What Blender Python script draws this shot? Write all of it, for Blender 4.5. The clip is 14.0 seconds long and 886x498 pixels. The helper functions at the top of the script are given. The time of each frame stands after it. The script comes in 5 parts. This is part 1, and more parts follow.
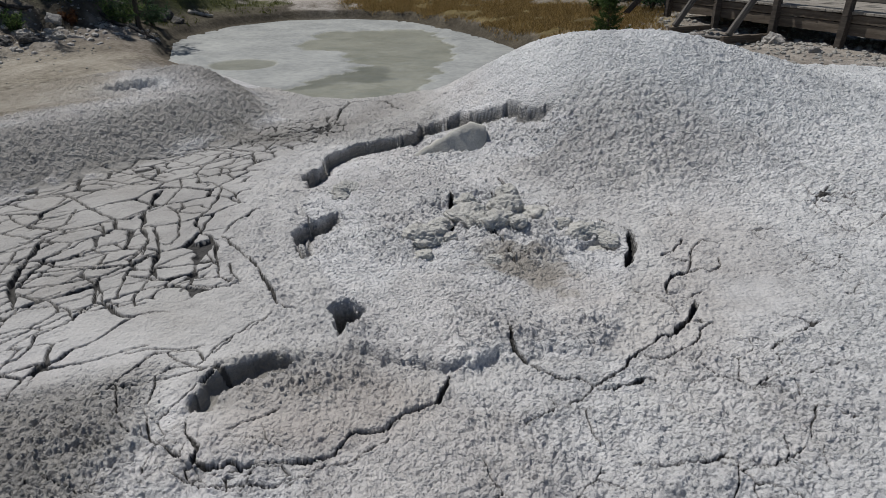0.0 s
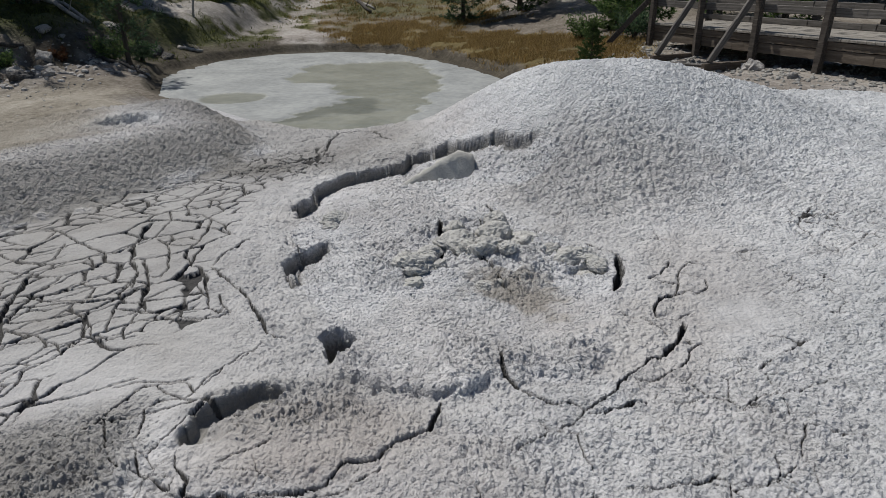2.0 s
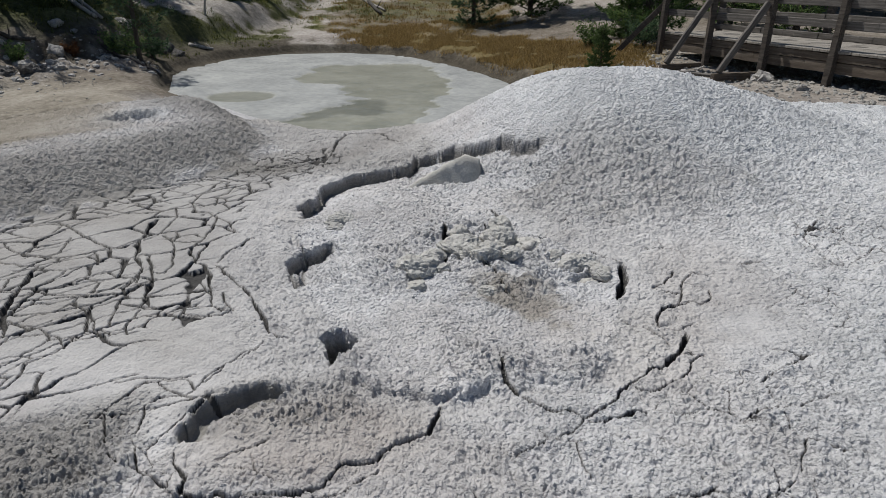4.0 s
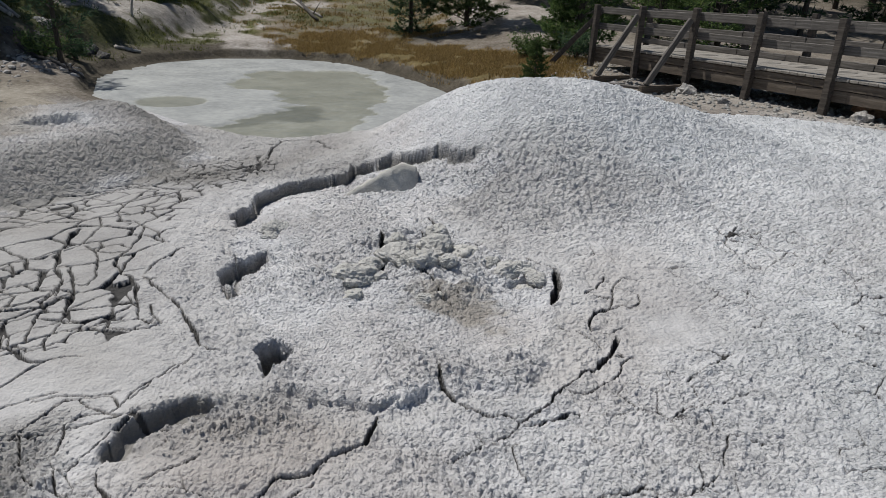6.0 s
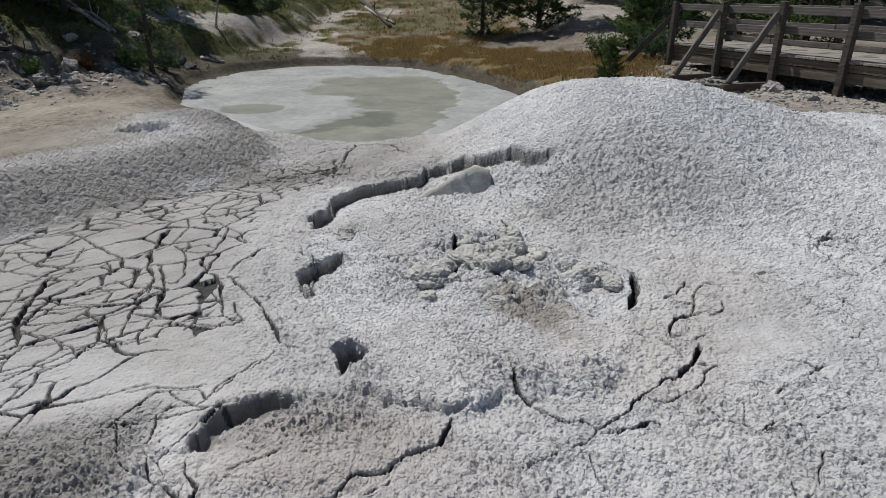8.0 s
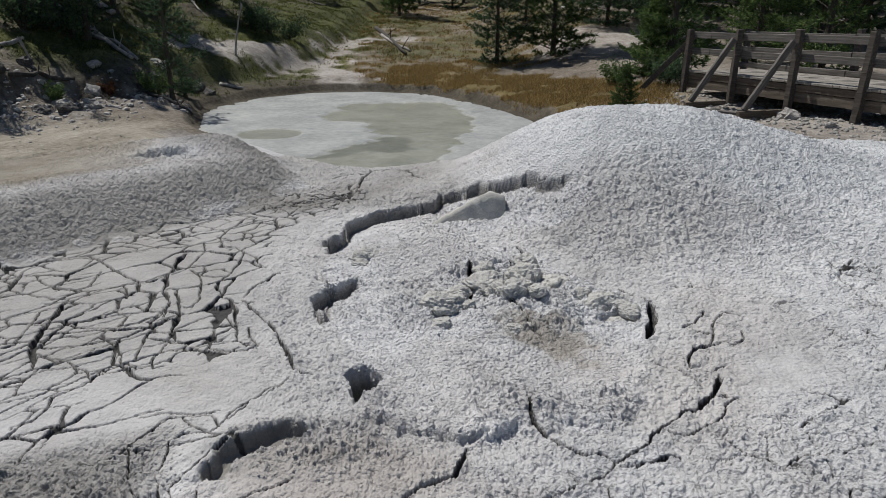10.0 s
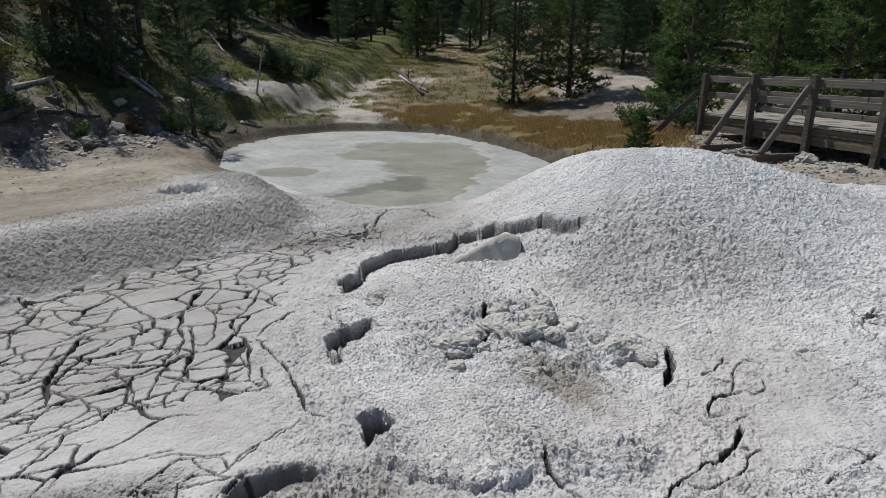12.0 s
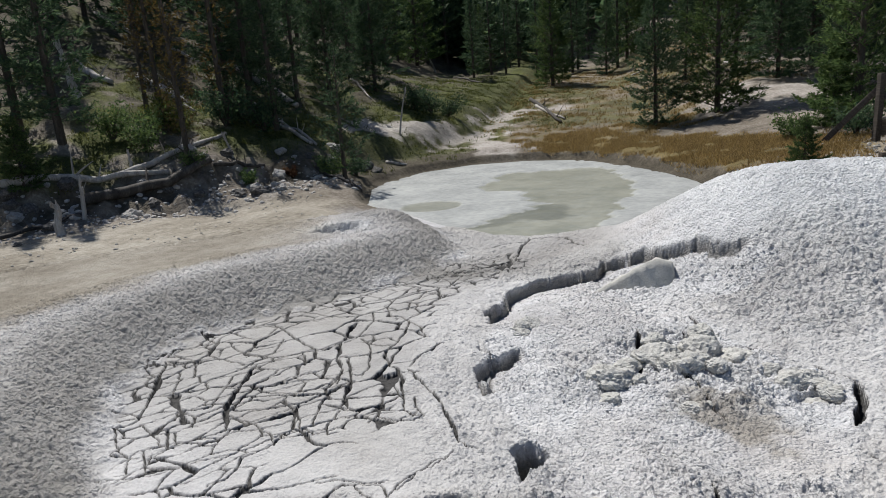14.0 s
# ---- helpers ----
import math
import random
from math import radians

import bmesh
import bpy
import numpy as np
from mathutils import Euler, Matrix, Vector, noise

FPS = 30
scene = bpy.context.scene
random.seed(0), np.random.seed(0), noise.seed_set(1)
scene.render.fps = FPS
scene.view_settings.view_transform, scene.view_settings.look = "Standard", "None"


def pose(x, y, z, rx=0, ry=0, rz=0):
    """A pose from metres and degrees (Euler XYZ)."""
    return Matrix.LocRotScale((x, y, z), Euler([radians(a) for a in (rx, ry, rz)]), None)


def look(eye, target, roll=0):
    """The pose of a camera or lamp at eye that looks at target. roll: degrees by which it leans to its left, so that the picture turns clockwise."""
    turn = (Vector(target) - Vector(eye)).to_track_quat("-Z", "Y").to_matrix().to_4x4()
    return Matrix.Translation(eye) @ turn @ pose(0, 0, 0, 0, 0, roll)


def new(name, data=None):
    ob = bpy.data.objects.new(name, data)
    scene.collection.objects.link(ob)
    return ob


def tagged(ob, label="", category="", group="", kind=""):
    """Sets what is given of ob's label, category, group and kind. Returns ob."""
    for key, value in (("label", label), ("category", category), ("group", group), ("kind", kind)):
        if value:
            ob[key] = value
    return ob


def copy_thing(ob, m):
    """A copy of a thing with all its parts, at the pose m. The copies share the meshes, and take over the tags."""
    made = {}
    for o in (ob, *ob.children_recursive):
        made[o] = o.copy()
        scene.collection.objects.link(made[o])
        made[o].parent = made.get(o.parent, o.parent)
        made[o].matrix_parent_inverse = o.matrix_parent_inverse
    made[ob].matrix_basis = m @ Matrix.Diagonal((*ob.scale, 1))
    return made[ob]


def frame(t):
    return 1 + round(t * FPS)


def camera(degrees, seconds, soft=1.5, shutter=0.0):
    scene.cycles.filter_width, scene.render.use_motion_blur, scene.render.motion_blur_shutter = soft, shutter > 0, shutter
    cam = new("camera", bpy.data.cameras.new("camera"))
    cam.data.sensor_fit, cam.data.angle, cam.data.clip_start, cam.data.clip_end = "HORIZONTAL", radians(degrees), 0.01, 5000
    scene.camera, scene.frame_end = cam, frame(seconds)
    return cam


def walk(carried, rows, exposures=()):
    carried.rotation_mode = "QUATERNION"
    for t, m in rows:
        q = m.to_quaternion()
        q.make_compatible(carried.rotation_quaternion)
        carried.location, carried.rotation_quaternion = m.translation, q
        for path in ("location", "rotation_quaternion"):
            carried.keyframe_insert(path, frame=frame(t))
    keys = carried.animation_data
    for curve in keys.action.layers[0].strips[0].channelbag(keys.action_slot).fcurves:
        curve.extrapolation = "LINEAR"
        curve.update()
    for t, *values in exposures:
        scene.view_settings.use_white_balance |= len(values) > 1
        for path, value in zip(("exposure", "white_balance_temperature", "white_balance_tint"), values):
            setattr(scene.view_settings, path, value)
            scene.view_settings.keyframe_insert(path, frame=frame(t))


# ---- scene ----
from itertools import product

EXPO = [(0, -0.38), (2, -0.35), (4.5, -0.24), (7, -0.22), (9.5, -0.21), (11, -0.22), (12, -0.12), (12.5, 0.05), (13.0, 0.13), (13.5, 0.27), (14, 0.15)]


# camera: stands on the walkway and turns
cam = camera(70.23, 14.0, soft=0.8)
walk(cam, [
    (0, pose(0.022, -0.020, 2.291, 63.998, -0.024, -3.689)),
    (0.5, pose(0.018, -0.038, 2.294, 64.904, -0.120, -3.803)),
    (1, pose(0.029, -0.046, 2.294, 65.598, 0.190, -4.003)),
    (1.5, pose(0.034, -0.056, 2.296, 66.159, 0.569, -4.446)),
    (2, pose(0.036, -0.054, 2.296, 66.575, 0.615, -4.834)),
    (4.3, pose(0.041, -0.054, 2.305, 66.917, -0.841, -3.951)),
    (4.5, pose(0.048, -0.070, 2.303, 67.083, -1.534, -6.137)),
    (5, pose(0.067, -0.073, 2.313, 66.882, -1.682, -9.391)),
    (5.5, pose(0.063, -0.081, 2.310, 67.145, -2.064, -9.193)),
    (6, pose(0.062, -0.064, 2.311, 67.657, -2.257, -9.115)),
    (6.5, pose(0.070, -0.027, 2.296, 68.468, -0.875, -5.767)),
    (7, pose(0.040, -0.055, 2.299, 68.275, -0.903, -3.985)),
    (9.3, pose(0.020, -0.033, 2.286, 67.666, 0.842, -2.196)),
    (9.5, pose(0.026, -0.024, 2.288, 68.289, 0.834, -2.090)),
    (10, pose(0.008, -0.026, 2.301, 70.076, -0.272, -1.891)),
    (10.5, pose(0.008, -0.003, 2.281, 70.434, -0.252, -0.721)),
    (11, pose(0.001, -0.026, 2.290, 70.752, -0.192, -0.666)),
    (11.5, pose(0.006, -0.019, 2.292, 71.489, 0.099, -0.986)),
    (12, pose(-0.001, -0.004, 2.331, 73.452, -0.656, -0.410)),
    (12.5, pose(-0.000, 0.000, 2.350, 78.300, -1.122, 0.232)),
    (13, pose(-0.013, -0.005, 2.321, 80.777, -1.029, 1.367)),
    (13.1, pose(-0.008, 0.003, 2.327, 79.726, 2.441, 1.117)),
    (13.2, pose(0.000, 0.012, 2.333, 77.457, 9.578, 0.722)),
    (13.3, pose(0.010, 0.022, 2.340, 74.244, 13.913, 0.081)),
    (13.5, pose(0.022, 0.036, 2.349, 73.560, 15.704, 0.141)),
    (13.7, pose(-0.004, 0.024, 2.342, 74.487, 9.352, 2.530)),
    (14, pose(-0.047, 0.003, 2.328, 76.570, 4.419, 11.408)),
], exposures=EXPO)

# ---- light ----
SUN_EL, SUN_AZ = 58.0, -42.0          # degrees; azimuth from +y towards +x
world = bpy.data.worlds.new("sky")
scene.world = world
world.use_nodes = True
wn = world.node_tree.nodes
sky = wn.new("ShaderNodeTexSky")
sky.sky_type = "NISHITA"
sky.sun_disc = False
sky.sun_elevation, sky.sun_rotation = radians(SUN_EL), radians(SUN_AZ)
sky.altitude = 2200
world.node_tree.links.new(sky.outputs[0], wn["Background"].inputs[0])
wn["Background"].inputs[1].default_value = 0.07
sun_data = bpy.data.lights.new("sun", "SUN")
sun_data.energy, sun_data.angle, sun_data.color = 4.7, radians(0.53), (1.0, 0.97, 0.925)
sun = new("sun", sun_data)
SUN_DIR = Vector((math.sin(radians(SUN_AZ)) * math.cos(radians(SUN_EL)), math.cos(radians(SUN_AZ)) * math.cos(radians(SUN_EL)), math.sin(radians(SUN_EL))))
sun.matrix_world = look(SUN_DIR * 50, (0, 0, 0))

# ---- materials ----
def shade(name, rough=0.9, spec=0.3):
    m = bpy.data.materials.new(name)
    m.use_nodes = True
    nt = m.node_tree
    b = nt.nodes["Principled BSDF"]
    b.inputs["Roughness"].default_value = rough
    b.inputs["Specular IOR Level"].default_value = spec
    return m, nt, b


def nd(nt, kind, **kw):
    n = nt.nodes.new(kind)
    for k, v in kw.items():
        if k in n.inputs.keys():
            n.inputs[k].default_value = v
    return n


def ramp(nt, fac, stops):
    r = nt.nodes.new("ShaderNodeValToRGB")
    e = r.color_ramp.elements
    while len(e) < len(stops):
        e.new(0.5)
    for el, (p, c) in zip(e, stops):
        el.position, el.color = p, (*c, 1)
    nt.links.new(fac, r.inputs[0])
    return r.outputs[0]


def mix(nt, fac, a, b, blend="MIX"):
    m = nt.nodes.new("ShaderNodeMix")
    m.data_type, m.blend_type = "RGBA", blend
    for sock, v in ((m.inputs[0], fac), (m.inputs[6], a), (m.inputs[7], b)):
        if isinstance(v, (int, float)):
            sock.default_value = v
        elif isinstance(v, tuple):
            sock.default_value = (*v, 1)
        else:
            nt.links.new(v, sock)
    return m.outputs[2]


def coords(nt, kind="pos"):
    if kind == "pos":
        return nt.nodes.new("ShaderNodeNewGeometry").outputs["Position"]
    return nt.nodes.new("ShaderNodeTexCoord").outputs["Object"]


def noise_tex(nt, co, scale, detail=4, rough=0.55, stretch=None):
    n = nt.nodes.new("ShaderNodeTexNoise")
    n.inputs["Scale"].default_value, n.inputs["Detail"].default_value, n.inputs["Roughness"].default_value = scale, detail, rough
    if stretch:
        mp = nt.nodes.new("ShaderNodeMapping")
        mp.inputs["Scale"].default_value = stretch
        nt.links.new(co, mp.inputs[0])
        co = mp.outputs[0]
    nt.links.new(co, n.inputs["Vector"])
    return n.outputs["Fac"]


def voronoi(nt, co, scale, feature="F1"):
    n = nt.nodes.new("ShaderNodeTexVoronoi")
    n.feature = feature
    n.inputs["Scale"].default_value = scale
    nt.links.new(co, n.inputs["Vector"])
    return n.outputs["Distance"]


def attr(nt, name):
    n = nt.nodes.new("ShaderNodeAttribute")
    n.attribute_name = name
    return n.outputs["Fac"]


def bump(nt, bsdf, height, strength, dist):
    n = nt.nodes.new("ShaderNodeBump")
    n.inputs["Strength"].default_value, n.inputs["Distance"].default_value = strength, dist
    nt.links.new(height, n.inputs["Height"])
    nt.links.new(n.outputs[0], bsdf.inputs["Normal"])


def math_node(nt, op, a, b=0.0):
    n = nt.nodes.new("ShaderNodeMath")
    n.operation = op
    for s, v in zip(n.inputs, (a, b)):
        if isinstance(v, (int, float)):
            s.default_value = v
        else:
            nt.links.new(v, s)
    return n.outputs[0]


def simple(name, dark, mid, light, scale, rough=0.85, co="pos", stretch=None, bump_d=0.0, bump_scale=None, fine=None, spec=0.3):
    m, nt, b = shade(name, rough, spec)
    c = coords(nt, co)
    f1 = noise_tex(nt, c, scale, 6, 0.6, stretch)
    f2 = noise_tex(nt, c, fine or scale * 7, 4, 0.6, stretch)
    f = math_node(nt, "ADD", math_node(nt, "MULTIPLY", f1, 0.65), math_node(nt, "MULTIPLY", f2, 0.35))
    nt.links.new(ramp(nt, f, [(0.33, dark), (0.5, mid), (0.67, light)]), b.inputs["Base Color"])
    if bump_d:
        bump(nt, b, noise_tex(nt, c, bump_scale or scale * 5, 5, 0.6, stretch), 0.8, bump_d)
    return m


def make_mud():
    m, nt, b = shade("grey_mud", 0.92, 0.25)
    c = coords(nt)
    big, midn, fine = noise_tex(nt, c, 0.9, 5), noise_tex(nt, c, 6, 6, 0.6), noise_tex(nt, c, 60, 4, 0.65)
    f = math_node(nt, "ADD", math_node(nt, "MULTIPLY", big, 0.4), math_node(nt, "ADD", math_node(nt, "MULTIPLY", midn, 0.25), math_node(nt, "MULTIPLY", fine, 0.35)))
    grey = ramp(nt, f, [(0.36, (0.45, 0.446, 0.452)), (0.5, (0.615, 0.609, 0.615)), (0.62, (0.74, 0.734, 0.735))])
    crust = ramp(nt, f, [(0.36, (0.42, 0.432, 0.445)), (0.5, (0.58, 0.592, 0.605)), (0.62, (0.72, 0.73, 0.735))])
    tan = ramp(nt, f, [(0.38, (0.195, 0.171, 0.135)), (0.5, (0.295, 0.267, 0.22)), (0.62, (0.395, 0.367, 0.315))])
    pinkish = ramp(nt, f, [(0.36, (0.36, 0.325, 0.31)), (0.5, (0.46, 0.425, 0.40)), (0.64, (0.54, 0.505, 0.48))])
    # darker mud: wet patches, also shade painted on flank, mound side and walls
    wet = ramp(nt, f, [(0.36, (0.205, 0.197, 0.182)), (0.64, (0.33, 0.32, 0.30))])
    col = mix(nt, attr(nt, "crust"), grey, crust)
    col = mix(nt, attr(nt, "warm"), col, pinkish)
    col = mix(nt, attr(nt, "tan"), col, tan)
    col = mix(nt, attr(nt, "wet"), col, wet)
    # shade inside cracks, hole and creases, painted as near-black mud
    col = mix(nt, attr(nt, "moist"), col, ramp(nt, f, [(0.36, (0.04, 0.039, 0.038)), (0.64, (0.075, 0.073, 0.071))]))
    nt.links.new(col, b.inputs["Base Color"])
    pits = ramp(nt, voronoi(nt, c, 95), [(0.0, (1, 1, 1)), (0.45, (0.7, 0.7, 0.7)), (0.8, (0, 0, 0))])
    where = ramp(nt, noise_tex(nt, c, 7, 5, 0.65), [(0.36, (0.45, 0.45, 0.45)), (0.6, (1, 1, 1))])
    warp = nt.nodes.new("ShaderNodeTexNoise")
    warp.inputs["Scale"].default_value, warp.inputs["Detail"].default_value = 14, 3
    nt.links.new(c, warp.inputs["Vector"])
    bent = nt.nodes.new("ShaderNodeVectorMath")
    bent.operation = "MULTIPLY_ADD"
    bent.inputs[1].default_value = (0.05, 0.05, 0.05)
    nt.links.new(warp.outputs["Color"], bent.inputs[0])
    nt.links.new(c, bent.inputs[2])
    domes = ramp(nt, voronoi(nt, bent.outputs[0], 36), [(0.0, (1, 1, 1)), (0.3, (0.85, 0.85, 0.85)), (0.55, (0.45, 0.45, 0.45)), (0.8, (0, 0, 0))])
    grains = math_node(nt, "ADD", math_node(nt, "MULTIPLY", noise_tex(nt, c, 60, 8, 0.75), 0.9), math_node(nt, "ADD", math_node(nt, "MULTIPLY", pits, 0.3), math_node(nt, "MULTIPLY", domes, 0.9)))
    h = math_node(nt, "ADD", math_node(nt, "MULTIPLY", grains, where), math_node(nt, "MULTIPLY", noise_tex(nt, c, 150, 5, 0.7), 0.25))
    bump(nt, b, math_node(nt, "MULTIPLY", h, math_node(nt, "ADD", math_node(nt, "MULTIPLY", attr(nt, "rough"), 0.82), 0.18)), 1.0, 0.018)
    return m


def make_ground():
    m, nt, b = shade("hillside_soil", 0.95, 0.2)
    c = coords(nt)
    f1, f2 = noise_tex(nt, c, 0.7, 6, 0.65), noise_tex(nt, c, 9, 5, 0.7)
    f = math_node(nt, "ADD", math_node(nt, "MULTIPLY", f1, 0.5), math_node(nt, "MULTIPLY", f2, 0.5))
    soil = ramp(nt, f, [(0.35, (0.09, 0.075, 0.058)), (0.5, (0.19, 0.165, 0.135)), (0.65, (0.33, 0.30, 0.26))])
    pale = ramp(nt, f, [(0.36, (0.22, 0.195, 0.175)), (0.5, (0.37, 0.34, 0.31)), (0.64, (0.52, 0.49, 0.455))])
    tan = ramp(nt, f, [(0.38, (0.175, 0.153, 0.12)), (0.5, (0.285, 0.258, 0.212)), (0.62, (0.39, 0.362, 0.31))])
    green = ramp(nt, f, [(0.35, (0.022, 0.027, 0.009)), (0.5, (0.062, 0.072, 0.018)), (0.66, (0.14, 0.145, 0.04))])
    gold = ramp(nt, f, [(0.35, (0.075, 0.06, 0.026)), (0.5, (0.155, 0.12, 0.05)), (0.66, (0.245, 0.19, 0.09))])
    duff = ramp(nt, f, [(0.35, (0.02, 0.017, 0.012)), (0.5, (0.05, 0.042, 0.028)), (0.66, (0.10, 0.085, 0.055))])
    col = mix(nt, attr(nt, "pale"), soil, pale)
    grey = ramp(nt, f, [(0.36, (0.36, 0.355, 0.36)), (0.5, (0.5, 0.494, 0.5)), (0.64, (0.62, 0.614, 0.615))])
    for name, layer in (("grey", grey), ("tan", tan), ("gold", gold), ("green", green), ("duff", duff)):
        col = mix(nt, attr(nt, name), col, layer)
    nt.links.new(col, b.inputs["Base Color"])
    h = math_node(nt, "ADD", noise_tex(nt, c, 12, 6, 0.7), math_node(nt, "MULTIPLY", voronoi(nt, c, 22), 0.5))
    bump(nt, b, h, 1.0, 0.03)
    return m


def make_pool():
    m, nt, b = shade("pool_mud", 0.5, 0.4)
    c = coords(nt)
    f = math_node(nt, "ADD", math_node(nt, "MULTIPLY", noise_tex(nt, c, 0.8, 6, 0.6), 0.6), math_node(nt, "MULTIPLY", noise_tex(nt, c, 7, 5, 0.6), 0.4))
    skin = ramp(nt, f, [(0.36, (0.215, 0.225, 0.22)), (0.5, (0.29, 0.30, 0.292)), (0.64, (0.37, 0.38, 0.365))])
    wet = ramp(nt, f, [(0.36, (0.22, 0.225, 0.18)), (0.5, (0.285, 0.285, 0.235)), (0.64, (0.35, 0.35, 0.29))])
    deep = ramp(nt, f, [(0.36, (0.15, 0.155, 0.125)), (0.64, (0.23, 0.23, 0.19))])
    nt.links.new(mix(nt, attr(nt, "skin"), mix(nt, attr(nt, "deep"), wet, deep), skin), b.inputs["Base Color"])
    rr = nd(nt, "ShaderNodeMapRange")
    rr.inputs["To Min"].default_value, rr.inputs["To Max"].default_value = 0.30, 0.8
    nt.links.new(attr(nt, "skin"), rr.inputs[0])
    nt.links.new(rr.outputs[0], b.inputs["Roughness"])
    bump(nt, b, noise_tex(nt, c, 5, 4), 0.3, 0.02)
    return m


def make_foliage(name, dark, mid, light):
    m, nt, b = shade(name, 0.75, 0.25)
    g = nt.nodes.new("ShaderNodeNewGeometry")
    o = nt.nodes.new("ShaderNodeObjectInfo")
    col = ramp(nt, g.outputs["Random Per Island"], [(0.0, dark), (0.5, mid), (1.0, light)])
    hs = nt.nodes.new("ShaderNodeHueSaturation")
    nt.links.new(col, hs.inputs["Color"])
    mr = nd(nt, "ShaderNodeMapRange")
    mr.inputs["To Min"].default_value, mr.inputs["To Max"].default_value = 0.75, 1.3
    nt.links.new(o.outputs["Random"], mr.inputs[0])
    nt.links.new(mr.outputs[0], hs.inputs["Value"])
    nt.links.new(hs.outputs[0], b.inputs["Base Color"])
    tr = nt.nodes.new("ShaderNodeBsdfTranslucent")
    nt.links.new(hs.outputs[0], tr.inputs[0])
    ms = nt.nodes.new("ShaderNodeMixShader")
    ms.inputs[0].default_value = 0.42
    out = nt.nodes["Material Output"]
    nt.links.new(b.outputs[0], ms.inputs[1])
    nt.links.new(tr.outputs[0], ms.inputs[2])
    nt.links.new(ms.outputs[0], out.inputs[0])
    return m


MUD, GROUND, POOL = make_mud(), make_ground(), make_pool()
NEEDLES = make_foliage("pine_needles", (0.026, 0.05, 0.03), (0.055, 0.096, 0.05), (0.105, 0.155, 0.072))
# brighter copy for young pines, with sunlight put into the needle colour
NEEDLES_LIT = make_foliage("young_lit_needles", (0.036, 0.066, 0.025), (0.078, 0.125, 0.042), (0.145, 0.2, 0.068))
NEEDLES_RUST = make_foliage("rusty_needles", (0.04, 0.03, 0.012), (0.10, 0.075, 0.025), (0.17, 0.12, 0.04))
GRASS_GOLD = make_foliage("golden_grass", (0.11, 0.075, 0.03), (0.23, 0.16, 0.062), (0.35, 0.26, 0.12))
GRASS_GREEN = make_foliage("green_grass", (0.03, 0.04, 0.01), (0.072, 0.088, 0.02), (0.15, 0.155, 0.04))
SHRUB_RED = make_foliage("red_shrub_leaves", (0.06, 0.025, 0.015), (0.11, 0.05, 0.025), (0.16, 0.09, 0.04))
BARK = simple("pine_bark", (0.03, 0.025, 0.02), (0.07, 0.058, 0.045), (0.13, 0.11, 0.09), 6, co="obj", stretch=(1, 1, 0.25), bump_d=0.02)
DEADWOOD = simple("grey_deadwood", (0.17, 0.155, 0.14), (0.34, 0.32, 0.295), (0.5, 0.48, 0.45), 8, co="obj", stretch=(1, 1, 0.12), bump_d=0.01)
DARKWOOD = simple("charred_deadwood", (0.022, 0.019, 0.017), (0.055, 0.049, 0.043), (0.13, 0.118, 0.105), 6, co="obj", stretch=(1, 1, 0.15), bump_d=0.012)
PLANK = simple("weathered_plank", (0.16, 0.144, 0.124), (0.26, 0.24, 0.21), (0.36, 0.335, 0.30), 5, co="obj", stretch=(0.25, 6, 6), bump_d=0.004)
BEAM = simple("brown_weathered_beam", (0.066, 0.052, 0.04), (0.122, 0.1, 0.078), (0.21, 0.175, 0.14), 5, co="obj", stretch=(0.3, 5, 5), bump_d=0.005)
POST = simple("dark_weathered_post", (0.04, 0.034, 0.029), (0.075, 0.064, 0.054), (0.14, 0.12, 0.1), 5, co="obj", stretch=(5, 5, 0.4), bump_d=0.005)
RAILWOOD = simple("grey_weathered_rail", (0.064, 0.058, 0.052), (0.122, 0.112, 0.101), (0.215, 0.2, 0.182), 5, co="obj", stretch=(0.3, 6, 6), bump_d=0.004)
ROCK_PALE = simple("pale_sinter_rock", (0.24, 0.225, 0.205), (0.42, 0.40, 0.375), (0.58, 0.56, 0.53), 6, co="obj", bump_d=0.03)
ROCK_DARK = simple("dark_lichen_rock", (0.035, 0.034, 0.034), (0.10, 0.095, 0.09), (0.25, 0.24, 0.225), 5, co="obj", bump_d=0.03)
ROCK_RUST = simple("rusty_rock", (0.16, 0.09, 0.055), (0.3, 0.18, 0.12), (0.42, 0.3, 0.22), 6, co="obj", bump_d=0.02)
PEBBLE = simple("gravel_stone", (0.15, 0.142, 0.126), (0.30, 0.29, 0.265), (0.45, 0.438, 0.41), 14, bump_d=0.01)

# ---- the lie of the land ----
def sstep(a, b, v):
    t = np.clip((v - a) / (b - a), 0, 1)
    return t * t * (3 - 2 * t)


def hash2(ix, iy, seed):
    h = (ix.astype(np.int64) * 374761393 + iy.astype(np.int64) * 668265263 + seed * 974634777) & 0xFFFFFFFF
    h = ((h ^ (h >> 13)) * 1274126177) & 0xFFFFFFFF
    h = ((h ^ (h >> 16)) * 2246822519) & 0xFFFFFFFF
    return ((h ^ (h >> 15)) & 0xFFFFFF) / float(0xFFFFFF)


def vnoise(x, y, seed=0):
    ix, iy = np.floor(x), np.floor(y)
    fx, fy = x - ix, y - iy
    fx, fy = fx * fx * fx * (fx * (fx * 6 - 15) + 10), fy * fy * fy * (fy * (fy * 6 - 15) + 10)
    a, b = hash2(ix, iy, seed), hash2(ix + 1, iy, seed)
    c, d = hash2(ix, iy + 1, seed), hash2(ix + 1, iy + 1, seed)
    return (a + (b - a) * fx) * (1 - fy) + (c + (d - c) * fx) * fy


